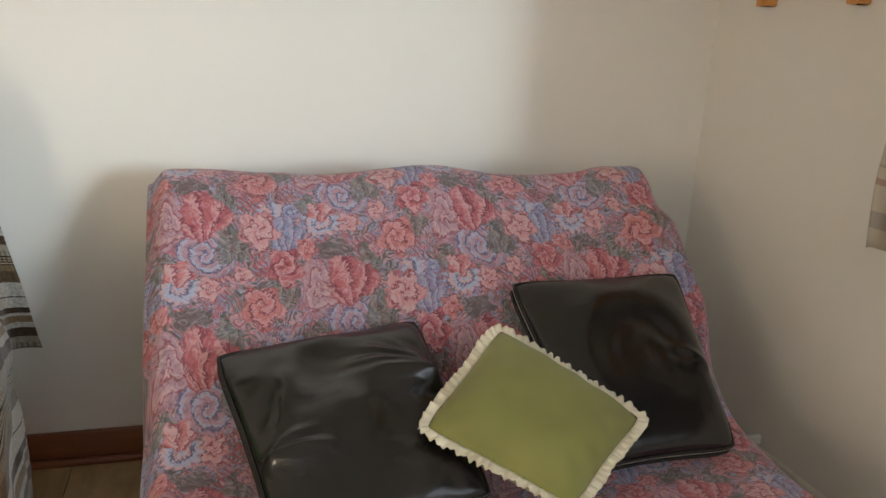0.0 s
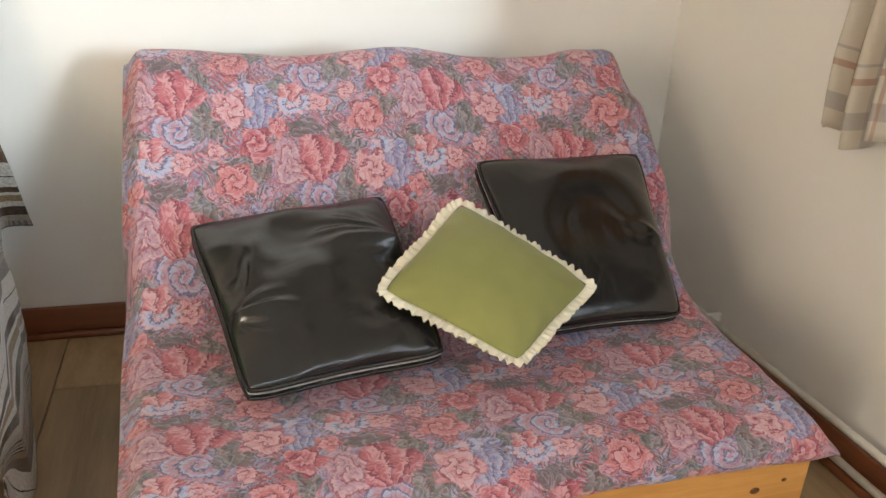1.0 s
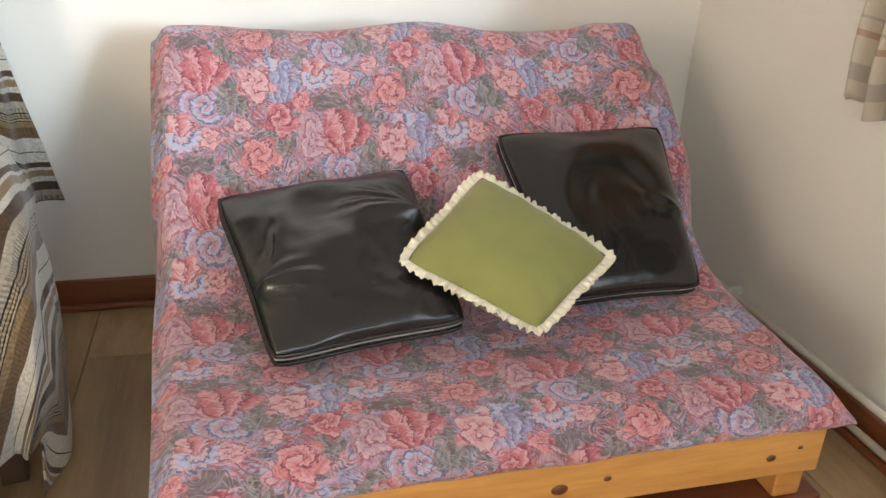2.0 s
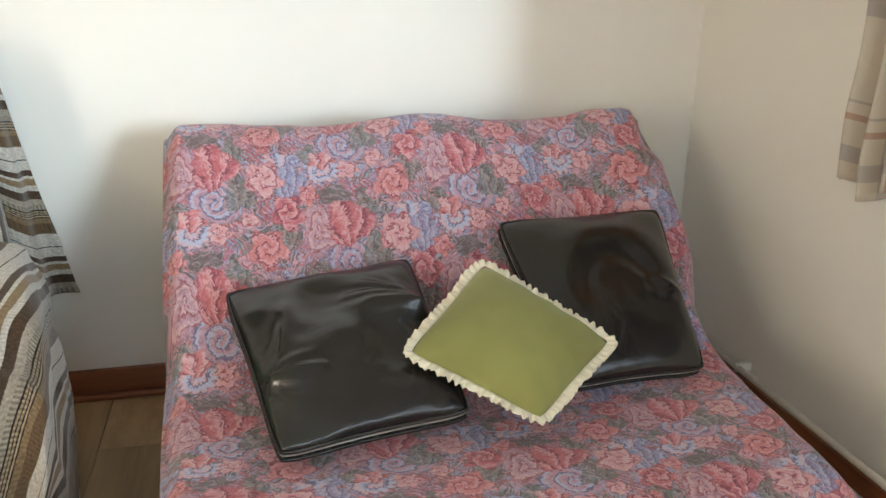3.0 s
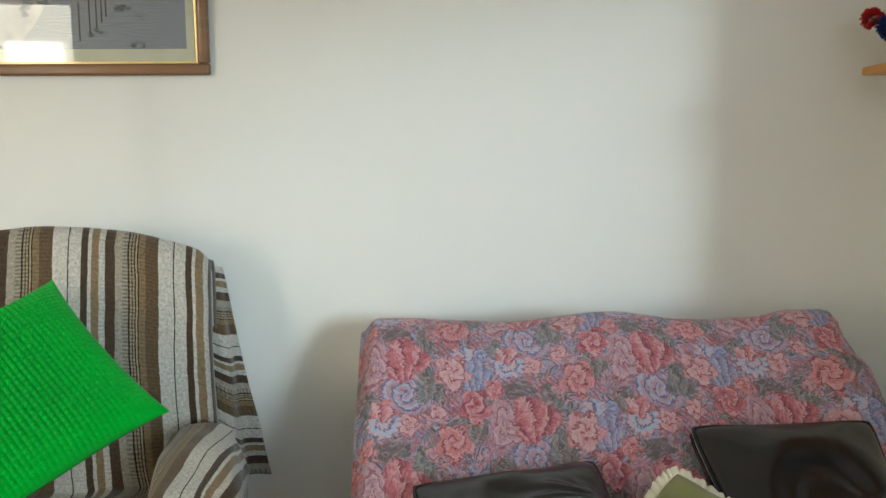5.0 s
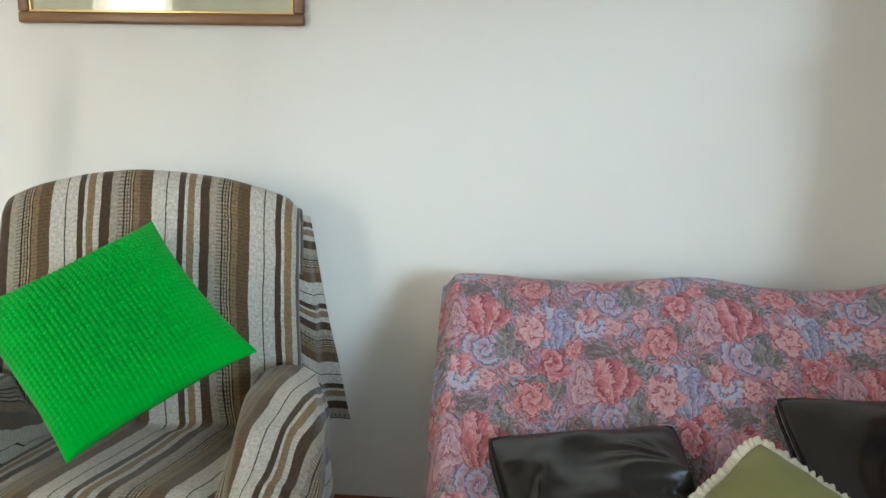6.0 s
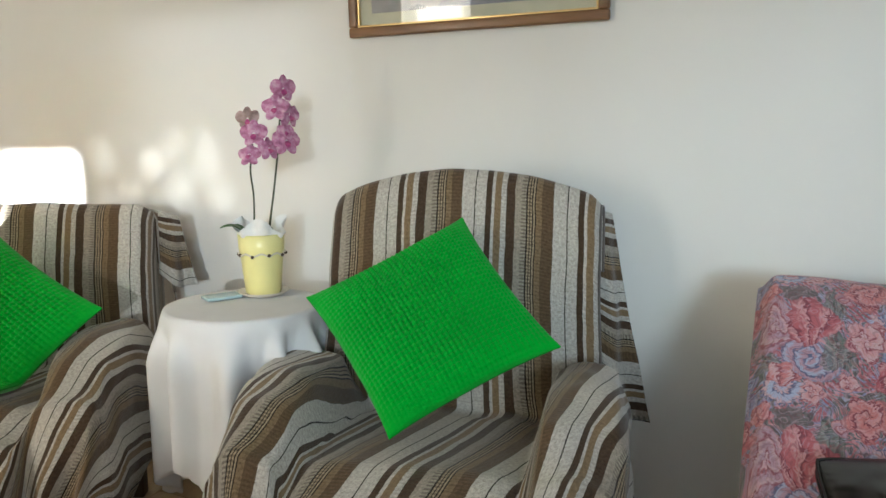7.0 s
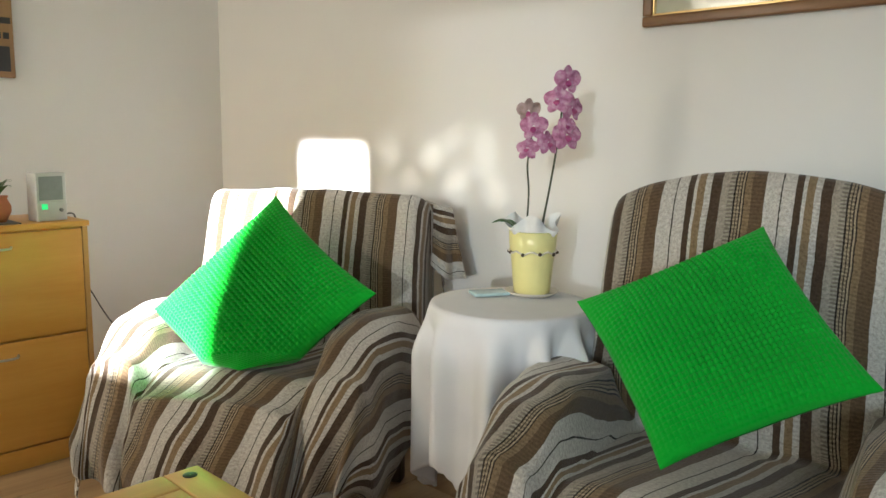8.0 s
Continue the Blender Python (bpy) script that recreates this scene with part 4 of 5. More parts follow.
def throw(m, label, top, arch, seed, hem=0.16, flap=None, skew=0.3, lift=0.0, bw=0.36, phase=0.0):
    """A striped cloth over a chair: over the back, down to the seat, over both arms and down in front."""
    SEAT, ARM, HW = 0.452, 0.580, 0.235
    A, B, C, D = 0.30, 0.62, 0.60, 0.20   # front drop, seat, back, behind
    total, span = A + B + C + D, 1.86

    def cross(a):
        """Distance out and height over the seat at a metres from the middle."""
        if a < HW:
            return a, 0.012 * (1 - (a / HW) ** 2)
        if a < HW + 0.15:
            t = (a - HW) / 0.15
            return HW + 0.045 * t, (ARM - SEAT) * smooth01(t)
        if a < HW + 0.32:
            t = (a - HW - 0.15) / 0.17
            return HW + 0.045 + 0.140 * t, ARM - SEAT + 0.022 * math.sin(math.pi * t)
        d = a - HW - 0.32
        return HW + 0.185 + 0.012 * smooth01(d / 0.05) + 0.08 * d, ARM - SEAT - d

    def at(i, j):
        u = (i - 0.5) * span
        s = j * total
        a, sg = abs(u), (1 if u >= 0 else -1)
        x, h = cross(a)
        # over seat and arms
        yf, yb = -0.41 + 0.05 * smooth01((a - HW) / 0.1), 0.13
        fore = smooth01((A + 0.34 - s) / 0.34)
        h -= 0.055 * fore * smooth01((a - 0.18) / 0.16)
        if s < A:
            t = 1 - s / A
            rise = SEAT + h - 0.055
            low = hem + 0.02 * math.sin(u * 9 + seed) + lift * smooth01((u - 0.22) / 0.3)
            x -= 0.05 * t * smooth01((a - HW) / 0.2)
            z = rise - t * max(0.0, rise - low)
            y = yf - 0.075 * math.sin(t * math.pi / 2) - 0.022 * t * math.sin(u * 34 + 2 * math.sin(u * 7 + seed)) - 0.012
            P1 = Vector((sg * x, y, max(0.05, z)))
        else:
            t = min(1.0, (s - A) / B)
            y = yf + (yb - yf) * t
            edge = smooth01((s - A) / 0.15)
            P1 = Vector((sg * x, y, max(0.05, SEAT + h - 0.055 * (1 - edge) - 0.025 * t * (1 if a < HW else 0))))
        # over the back
        q = s - A - B
        crown = top - arch * (u / 0.39) ** 2 if a < 0.39 else top - arch
        if q < C:
            t = max(-0.2, q / C)
            z = SEAT - 0.02 + (crown - SEAT + 0.02) * t
            y = 0.13 + 0.105 * t - 0.02 * math.sin(math.pi * max(0, t))
            if t > 0.93:
                y += 0.02 * ((t - 0.93) / 0.07) ** 2
        else:
            t = (q - C) / D
            y = 0.258 + 0.06 * smooth01(t * 3)
            z = crown - D * max(0, t - 0.12) * 1.05
        if a < 0.36:
            x2 = a * bw / 0.36
        else:
            o = a - 0.36
            x2 = bw + 0.04 * math.sin(min(1.0, o / 0.06) * math.pi / 2) - 0.02 * smooth01(o / 0.3)
            y += smooth01(o / 0.08) * min(o, 0.20)
            z -= 0.35 * max(0.0, o - 0.03) + 0.02 * smooth01(o / 0.05)
        x2 *= 1.0 + 0.03 * smooth01((0.75 - z) / 0.3)
        P2 = Vector((sg * x2, y, z))
        w = smooth01((s - A - B + 0.10) / 0.24)
        P = P1.lerp(P2, w)
        # creases, loosest where the cloth hangs or bunches
        loose = 0.35 + 0.65 * max(smooth01((a - 0.22) / 0.1) * (1 - w), 1 - smooth01(abs(s - A - B) / 0.14), smooth01((A - s) / 0.1))
        ridge = wob(u * 2.2, s * 0.8, 0, 4.5, seed) + 0.3 * wob(u, s, 0, 11, seed + 3)
        dirn = Vector((sg * 0.5 * smooth01((a - 0.45) / 0.1), -0.7, 0.55)).normalized()
        return P + dirn * (0.031 * loose * ridge + 0.007)

    ob = thing("throw", label, "throw", m, group="striped throws over the armchairs")
    c = part("cloth", sheet(at, 190, 170, lambda i, j: ((i - 0.5) * span + phase + skew * max(0.0, A + B - j * total) ** 1.3, j * total)), STRIPES, ob)
    c.modifiers.new("thickness", "SOLIDIFY").thickness = 0.004
    if flap:
        (x0, y0, z0), (x1, y1, z1), drop, flare = flap

        def hang(i, j):
            inner = Vector((x0 - 0.01, y0, z0 - drop * 0.86 * j))
            outer = Vector((x1 + flare * j, y1, z1 - drop * j))
            p = inner.lerp(outer, i)
            sway = 0.020 * math.sin(i * 11 + j * 2) * (0.3 + j) + 0.016 * wob(i, j, 0, 3, seed)
            return p + Vector((sway * 0.6, -sway, 0.02 * math.sin(i * 7) * j))

        lng = (Vector((x1, y1, z1)) - Vector((x0, y0, z0))).length
        c = part("hanging_fold", sheet(hang, 30, 40, lambda i, j: (j * drop * 1.1 + 0.05, i * lng * 1.5)), STRIPES, ob)
        c.modifiers.new("thickness", "SOLIDIFY").thickness = 0.004
    return ob


CHAIR1 = pose(-2.205, -0.515, 0, 0, 0, 11)
CHAIR2 = pose(-3.59, -0.69, 0, 0, 0, 28)
armchair(CHAIR1, "upholstered armchair covered by a striped throw", 1.03)
armchair(CHAIR2, "upholstered armchair covered by a striped throw beside cabinet", 0.925)
throw(CHAIR1, "brown and cream striped woven throw over the armchair", 1.048, 0.075, 1, 0.16, ((0.30, 0.31, 0.955), (0.385, 0.41, 0.92), 0.60, 0.11), bw=0.328, phase=-0.01)
throw(CHAIR2, "brown and cream striped woven throw lit by the sun", 0.935, 0.012, 2, 0.14, ((0.34, 0.31, 0.925), (0.46, 0.37, 0.88), 0.25, 0.05), lift=0.05, phase=-0.055)


# ---- bright green pillows ----
def pillow_mesh(thick, tuck):
    """tuck: how far the lower corner is folded under."""
    half, n, bumps = 0.218, 216, 36

    def relief(a, b):
        x, y = (a + 1) / 2 * bumps, (b + 1) / 2 * bumps
        tuft = (abs(math.sin(math.pi * x)) * abs(math.sin(math.pi * y))) ** 0.8
        return 0.0135 * tuft + 0.010 * wob(a, b, 0, 1.3, 4)

    bm = cushion_face(n, half, thick, 0.002, relief, 1, 0.62, 0.075, 0.0)
    join(bm, cushion_face(40, half, 0.060, 0.002, lambda a, b: 0.0, -1, 0.62, 0.075, 0.0))
    for v in bm.verts:
        s = (v.co.x - v.co.y) / (2 * half)
        if s > 0.5:
            d = half * (s - 0.5) * tuck
            v.co += Vector((-d, d, 0.12 * (s - 0.5) * tuck))
    return mesh_of("pillow_cover", bm, GREEN)


def pillow(m, label, thick, tuck):
    ob = new("green_pillow", pillow_mesh(thick, tuck))
    ob.matrix_world = m
    return tagged(ob, label, "pillow", "green pillows on the armchairs")


def by_tips(t, r, b, l, lift):
    t, r, b, l = (Vector(p) for p in (t, r, b, l))
    c = (t + r + b + l) / 4
    d1, d2 = (r - l).normalized(), (t - b).normalized()
    return axes_pose(c, d1 - d2, d1 + d2) @ pose(0, 0, lift)


pillow(by_tips((-2.20, -0.40, 0.965), (-1.895, -0.53, 0.63), (-2.165, -0.82, 0.54), (-2.54, -0.62, 0.74), 0.0), "bright green waffle-textured pillow propped on the striped throw", 0.075, 0.08)
pillow(pose(0.03, 0, -0.03) @ by_tips((-3.62, -0.70, 0.885), (-3.23, -0.625, 0.63), (-3.40, -0.90, 0.475), (-3.885, -0.975, 0.575), 0.04) @ Matrix.Scale(1.18, 4), "bright green waffle-textured pillow partly lit by the sun", 0.072, 0.75)


# ---- side table ----
TX, TY, TZ = -2.808, -0.500, 0.690
table = thing("side_table", "small round wooden table under a white cloth", "table", pose(TX, TY, 0))
part("tabletop", lathe([(0.001, TZ - 0.03), (0.202, TZ - 0.03), (0.206, TZ - 0.018), (0.202, TZ - 0.006), (0.001, TZ - 0.006)], 48), PALE_X, table)
for k in range(3):
    a = 0.6 + k * 2.094
    part("leg", tube([(0.05 * math.cos(a), 0.05 * math.sin(a), TZ - 0.03), (0.15 * math.cos(a), 0.15 * math.sin(a), 0.0)], [0.018, 0.013], 10), PALE_Y, table)


def cloth_at(i, j):
    a = i * 2 * math.pi
    r0 = 0.210
    if j < 0.35:
        r = r0 * j / 0.35
        return (r * math.cos(a), r * math.sin(a), TZ + 0.001 * wob(r * math.cos(a), r * math.sin(a), 0, 20, 1))
    t = (j - 0.35) / 0.65
    ridge = (0.5 + 0.5 * math.cos(a * 11 + 1.3 * math.sin(a * 3 + 1) + 0.4 * t)) ** 1.8 * (0.75 + 0.25 * math.sin(a * 5 + 2))
    r = r0 + 0.006 * smooth01(t / 0.05) + smooth01(t * 3.2) * (0.080 * ridge - 0.022)
    drop = 0.465 + 0.075 * math.cos(4 * (a + 1.165)) + 0.006 * abs(math.sin(a * 40))
    return (r * math.cos(a), r * math.sin(a), TZ - 0.010 * smooth01(t / 0.05) - drop * max(0, t - 0.02))


bm = sheet(cloth_at, 280, 60, lambda i, j: (i * 1.5, j * 0.75))
bmesh.ops.remove_doubles(bm, verts=bm.verts, dist=0.0001)
cloth = solid("tablecloth", bm, TABLECLOTH, "white cotton tablecloth hanging in soft folds", "tablecloth", pose(TX, TY, 0))
cloth.modifiers.new("thickness", "SOLIDIFY").thickness = 0.0025
solid("phone", box(-0.05, 0.05, -0.032, 0.032, 0, 0.009, 0.003), PHONE, "pale teal phone lying on the tablecloth", "phone", pose(-2.905, -0.475, TZ + 0.0055, 0, 0, 60))

# ---- orchid ----
PX, PY = -2.828, -0.385
solid("saucer", lathe([(0.001, 0.0), (0.055, 0.0), (0.072, 0.010), (0.074, 0.013), (0.070, 0.012), (0.054, 0.005), (0.001, 0.005)], 40), SAUCER, "cream pottery saucer under the orchid pot", "saucer", pose(PX, PY, TZ + 0.0048))
orchid = thing("orchid", "pink potted orchid in a pale yellow pot", "plant", pose(PX, PY, TZ + 0.0102, 0, 0, 44))
part("pot", lathe([(0.001, 0.0), (0.046, 0.0), (0.050, 0.004), (0.060, 0.11), (0.0635, 0.128), (0.066, 0.170), (0.063, 0.172), (0.060, 0.150), (0.001, 0.145)], 40), POTYELLOW, orchid, "pale yellow glazed pot")
band = [((0.063 + 0.003 * math.sin(k * 1.9)) * math.cos(k * math.pi / 30), (0.063 + 0.003 * math.sin(k * 1.9)) * math.sin(k * math.pi / 30), 0.116 + 0.004 * math.sin(k * 0.9)) for k in range(61)]
part("twig_band", tube(band, 0.0028, 5, cap=False), SAUCER, orchid, "woven twig garland round the pot")
for k in range(9):
    a = k * 0.7
    bm = bmesh.new()
    bmesh.ops.create_icosphere(bm, subdivisions=1, radius=0.0055, matrix=pose(0.067 * math.cos(a), 0.067 * math.sin(a), 0.112 + 0.003 * (k % 2)))
    part("seed", bm, SUBFRAME, orchid, "small brown seed on the garland")


def wrap_at(i, j):
    a = i * 2 * math.pi
    h = 0.045 * (0.5 + 0.5 * math.sin(a * 3 + 0.6)) * j + 0.03 * j
    r = 0.052 + 0.018 * j + 0.010 * j * math.sin(a * 7)
    return (r * math.cos(a), r * math.sin(a), 0.145 + h)


part("paper_wrap", sheet(wrap_at, 60, 6), PAPER, orchid, "white crumpled paper wrap")


def leaf_at(length, width, rise, ang):
    def at(i, j):
        w = width * math.sin(math.pi * (0.08 + 0.92 * i)) ** 0.7 * (2 * j - 1)
        x, z = 0.02 + length * i, 0.15 + rise * math.sin(i * 2.2) - 0.25 * abs(w)
        return (x * math.cos(ang) - w * math.sin(ang), x * math.sin(ang) + w * math.cos(ang), z)
    return at


for ln, wd, rs, an in ((0.095, 0.022, 0.055, 3.3), (0.075, 0.022, 0.050, 2.7), (0.07, 0.02, 0.03, 1.0)):
    ob = part("leaf", sheet(leaf_at(ln, wd, rs, an), 14, 6), LEAF, orchid)
    ob.modifiers.new("thickness", "SOLIDIFY").thickness = 0.0015


def curve(points, n=24):
    pts = [Vector(p) for p in points]
    pts = [2 * pts[0] - pts[1]] + pts + [2 * pts[-1] - pts[-2]]
    out = []
    for i in range(1, len(pts) - 2):
        a, b, c, d = pts[i - 1:i + 3]
        for q in range(n):
            t = q / n
            out.append(0.5 * ((2 * b) + (c - a) * t + (2 * a - 5 * b + 4 * c - d) * t * t + (3 * b - a - 3 * c + d) * t ** 3))
    return out + [pts[-2]]


part("flower_stem", tube(curve([(0.015, 0, 0.14), (0.040, 0.01, 0.27), (0.058, 0.0, 0.40), (0.066, -0.005, 0.48), (0.074, 0, 0.572)], 10), 0.0028, 6), STEM, orchid)
part("flower_stem", tube(curve([(-0.02, 0, 0.14), (-0.014, 0.008, 0.27), (-0.020, 0.0, 0.35), (-0.012, -0.004, 0.42), (-0.018, 0, 0.49)], 10), 0.0026, 6), STEM, orchid)
part("support_stick", tube([(0.02, 0.012, 0.13), (0.062, 0.006, 0.42)], 0.0017, 5), CORD, orchid)


def orchid_flower(parent, p, size, turn, tip, material):
    m = pose(*p) @ pose(0, 0, 0, 90 + tip, 0, turn)
    bm = bmesh.new()
    for k in range(5):
        a = math.pi / 2 + k * 2 * math.pi / 5
        wide = 0.56 if k in (1, 4) else 0.36

        def at(i, j, a=a, wide=wide):
            r = size * (0.08 + 0.95 * i)
            w = size * wide * math.sin(math.pi * (0.06 + 0.90 * i)) ** 0.6 * (2 * j - 1)
            z = -0.22 * size * i * i + 0.20 * size * math.sin(4 * w / size + k) * i + 0.05 * size * math.sin(9 * i + 5 * w / size) + 0.004 * (k % 2)
            return m @ Vector((r * math.cos(a) - w * math.sin(a), r * math.sin(a) + w * math.cos(a), z))
        sheet(at, 7, 6, None, bm)
    fl = part("flower", bm, material, parent)
    lip = bmesh.new()

    def lip_at(i, j):
        w = size * 0.22 * math.sin(math.pi * (0.1 + 0.85 * i)) * (2 * j - 1)
        return m @ Vector((w, -size * 0.45 * i, size * (0.10 + 0.32 * math.sin(i * 2.4))))
    sheet(lip_at, 6, 4, None, lip)
    part("lip", lip, ORCHID_LIP, fl, "darker purple orchid lip")
    return fl


for x, y, z, s, tn, tp, mt in ((0.078, -0.02, 0.574, 0.037, 5, 12, ORCHID), (0.052, -0.03, 0.522, 0.037, -20, -6, ORCHID), (0.092, -0.018, 0.502, 0.037, 25, 5, ORCHID),
                               (0.078, -0.03, 0.457, 0.026, 10, 0, ORCHID), (0.080, -0.025, 0.430, 0.041, 8, -4, ORCHID), (-0.022, -0.012, 0.494, 0.032, -10, 30, WILTED),
                               (-0.008, -0.024, 0.452, 0.037, -15, 0, ORCHID), (0.032, -0.022, 0.410, 0.033, 14, -10, ORCHID), (-0.022, -0.020, 0.394, 0.032, -25, -20, ORCHID)):
    orchid_flower(orchid, (x, y, z), s, tn, tp, mt)


# ---- picture ----
pic = thing("framed_picture", "framed grey harbour print under glass with cream mount", "picture", pose(-2.33, 0, 1.740, 1.2))
PW, PH, FB = 0.405, 0.30, 0.030
bm = box(-PW, PW, -0.030, -0.008, -PH, -PH + FB, 0.006)
for a in ((-PW, PW, PH - FB, PH), (-PW, -PW + FB, -PH + FB, PH - FB), (PW - FB, PW, -PH + FB, PH - FB)):
    box(a[0], a[1], -0.030, -0.008, a[2], a[3], 0.006, bm)
part("frame", bm, FRAMEWOOD, pic)
bm = bmesh.new()
for a in ((-PW + FB, PW - FB, -PH + FB, -PH + FB + 0.006), (-PW + FB, PW - FB, PH - FB - 0.006, PH - FB), (-PW + FB, -PW + FB + 0.006, -PH + FB + 0.006, PH - FB - 0.006), (PW - FB - 0.006, PW - FB, -PH + FB + 0.006, PH - FB - 0.006)):
    box(a[0], a[1], -0.024, -0.012, a[2], a[3], 0.001, bm)
part("gilt_slip", bm, GILT, pic, "thin gilt inner edge")
part("mount", box(-PW + FB, PW - FB, -0.012, -0.008, -PH + FB, PH - FB), MOUNT, pic, "cream card mount", smooth=False)
part("print", box(-PW + 0.075, PW - 0.062, -0.0135, -0.0125, -PH + 0.070, PH - 0.075), PRINT, pic, "grey-blue harbour print", smooth=False)
bm = bmesh.new()
for k, x in enumerate((0.062, 0.090, 0.108, 0.122, 0.134)):
    h = 0.10 - 0.008 * k
    box(x - 0.0018, x + 0.0018, -0.0150, -0.0140, -0.21 + 0.016 * k, -0.21 + 0.016 * k + h, bm=bm)
part("printed_posts", bm, DARK, pic, "dark mooring posts in the print", smooth=False)
part("glass", box(-PW + FB + 0.001, PW - FB - 0.001, -0.020, -0.018, -PH + FB + 0.001, PH - FB - 0.001), GLASS, pic, "clear picture glass", smooth=False)

# ---- shelf with crate ----
shelf = thing("wall_shelf", "orange pine wall shelf on two shaped brackets", "shelf")
SZ = 1.432
part("board", box(-0.235, -0.002, -0.885, -0.165, SZ - 0.020, SZ, 0.006, seg=3), PINE_Y, shelf)


def bracket(y):
    """A shaped bracket: straight at the wall and under the board, an ogee between."""
    pts = [(-0.002, 0.0), (-0.002, -0.178), (-0.036, -0.178), (-0.038, -0.152)]
    for k in range(15):
        t = k / 14
        pts.append((-0.042 - 0.088 * t, -0.148 + 0.114 * (t + 0.11 * math.sin(t * 2 * math.pi))))
    pts += [(-0.136, -0.022), (-0.136, 0.0)]
    bm = bmesh.new()
    w = 0.0145
    front = [bm.verts.new((x, y - w, SZ - 0.0215 + z)) for x, z in pts]
    back = [bm.verts.new((x, y + w, SZ - 0.0215 + z)) for x, z in pts]
    bm.faces.new(front)
    bm.faces.new(list(reversed(back)))
    for k in range(len(pts)):
        q = (k + 1) % len(pts)
        bm.faces.new((front[q], front[k], back[k], back[q]))
    bmesh.ops.recalc_face_normals(bm, faces=bm.faces)
    br = part("bracket", bm, PINE_Z, shelf, smooth=False)
    ridge = box(-0.036, -0.0, y - w - 0.004, y + w + 0.004, SZ - 0.1995, SZ - 0.024, 0.004)
    part("back_plate", ridge, PINE_Z, br)


bracket(-0.228)
bracket(-0.535)

crate = thing("garden_crate", "dark stained wooden tool crate with handle on shelf", "crate", pose(0, 0, SZ + 0.001))
Y0, Y1 = -0.255, -0.640
for x in (-0.195, -0.055):
    for z in (0.0, 0.058):
        part("slat", box(x - 0.005, x + 0.005, Y1 + 0.012, Y0, z, z + 0.052, 0.0015), CRATE, crate)
part("base", box(-0.188, -0.062, Y1 + 0.012, Y0 - 0.012, 0.0, 0.008), CRATE, crate, smooth=False)
for y in (Y1, Y0 - 0.012):
    bm = bmesh.new()
    prof = [(-0.200, 0.0), (-0.050, 0.0), (-0.050, 0.115), (-0.090, 0.125), (-0.105, 0.225), (-0.145, 0.225), (-0.160, 0.125), (-0.200, 0.115)]
    a = [bm.verts.new((x, y, z)) for x, z in prof]
    b = [bm.verts.new((x, y + 0.012, z)) for x, z in prof]
    bm.faces.new(a)
    bm.faces.new(list(reversed(b)))
    for k in range(len(prof)):
        q = (k + 1) % len(prof)
        bm.faces.new((a[q], a[k], b[k], b[q]))
    bmesh.ops.recalc_face_normals(bm, faces=bm.faces)
    part("end_board", bm, CRATE, crate, smooth=False)
part("handle", tube([(-0.125, Y0 - 0.004, 0.20), (-0.125, Y1 + 0.006, 0.20)], 0.008, 10), CRATE, crate)


def lettering(text, size, m, parent, material):
    cu = bpy.data.curves.new("lettering", "FONT")
    cu.body, cu.size, cu.extrude, cu.align_x, cu.align_y = text, size, 0.0004, "CENTER", "CENTER"
    tmp = bpy.data.objects.new("lettering", cu)
    me = bpy.data.meshes.new_from_object(tmp)
    bpy.data.objects.remove(tmp)
    me.transform(m)
    me.materials.append(material)
    ob = new("lettering", me)
    ob.parent = parent
    return tagged(ob, "black stamped letters")


lettering("GARDEN", 0.050, pose(-0.2010, -0.42, 0.084, 90, 0, -90), crate, INK)
lettering("TOOLS", 0.050, pose(-0.2010, -0.42, 0.026, 90, 0, -90), crate, INK)


def ragged_bloom(rad, seed, squash=0.8, frill=10):
    """A cloth flower head: many small frilled petals on a ball."""
    rnd = random.Random(seed)
    bm = bmesh.new()
    for k in range(130):
        zc = 1 - 1.5 * k / 130
        a = k * 2.39996
        r = math.sqrt(max(0.02, 1 - zc * zc)) if zc < 1 else 0
        d = Vector((r * math.cos(a), r * math.sin(a), zc * squash)).normalized()
        side = d.cross(Vector((0.2, 0.3, 1))).normalized()
        up = d.cross(side)
        L1, w = rad * rnd.uniform(0.85, 1.08), rad * rnd.uniform(0.20, 0.30)
        q0 = bm.verts.new(d * rad * 0.35)
        tips = [bm.verts.new(d * L1 * (1 - 0.10 * abs(t) + 0.08 * rnd.random()) + side * w * t + up * w * 0.35 * math.sin(t * 5 + k)) for t in (-1, -0.33, 0.33, 1)]
        for x, y in zip(tips, tips[1:]):
            bm.faces.new((q0, x, y))
    return bm


def cloth_flower(p, rad, seed, material, foot, label, squash=0.8):
    ob = thing("artificial_flower", label, "flower", None, group="cloth flowers in the crate")
    h = ragged_bloom(rad, seed, squash)
    d = (Vector(p) - Vector(foot)).normalized()
    rot = d.to_track_quat("Z", "Y").to_matrix().to_4x4()
    bmesh.ops.transform(h, matrix=Matrix.Translation(p) @ rot, verts=h.verts)
    part("head", h, material, ob, smooth=False)
    mid = (Vector(p) + Vector(foot)) / 2 + Vector((0, 0, 0.015))
    part("stalk", tube(curve([foot, mid, p], 8), 0.0028, 6), LEAF, ob, "green wire stalk")
    return ob


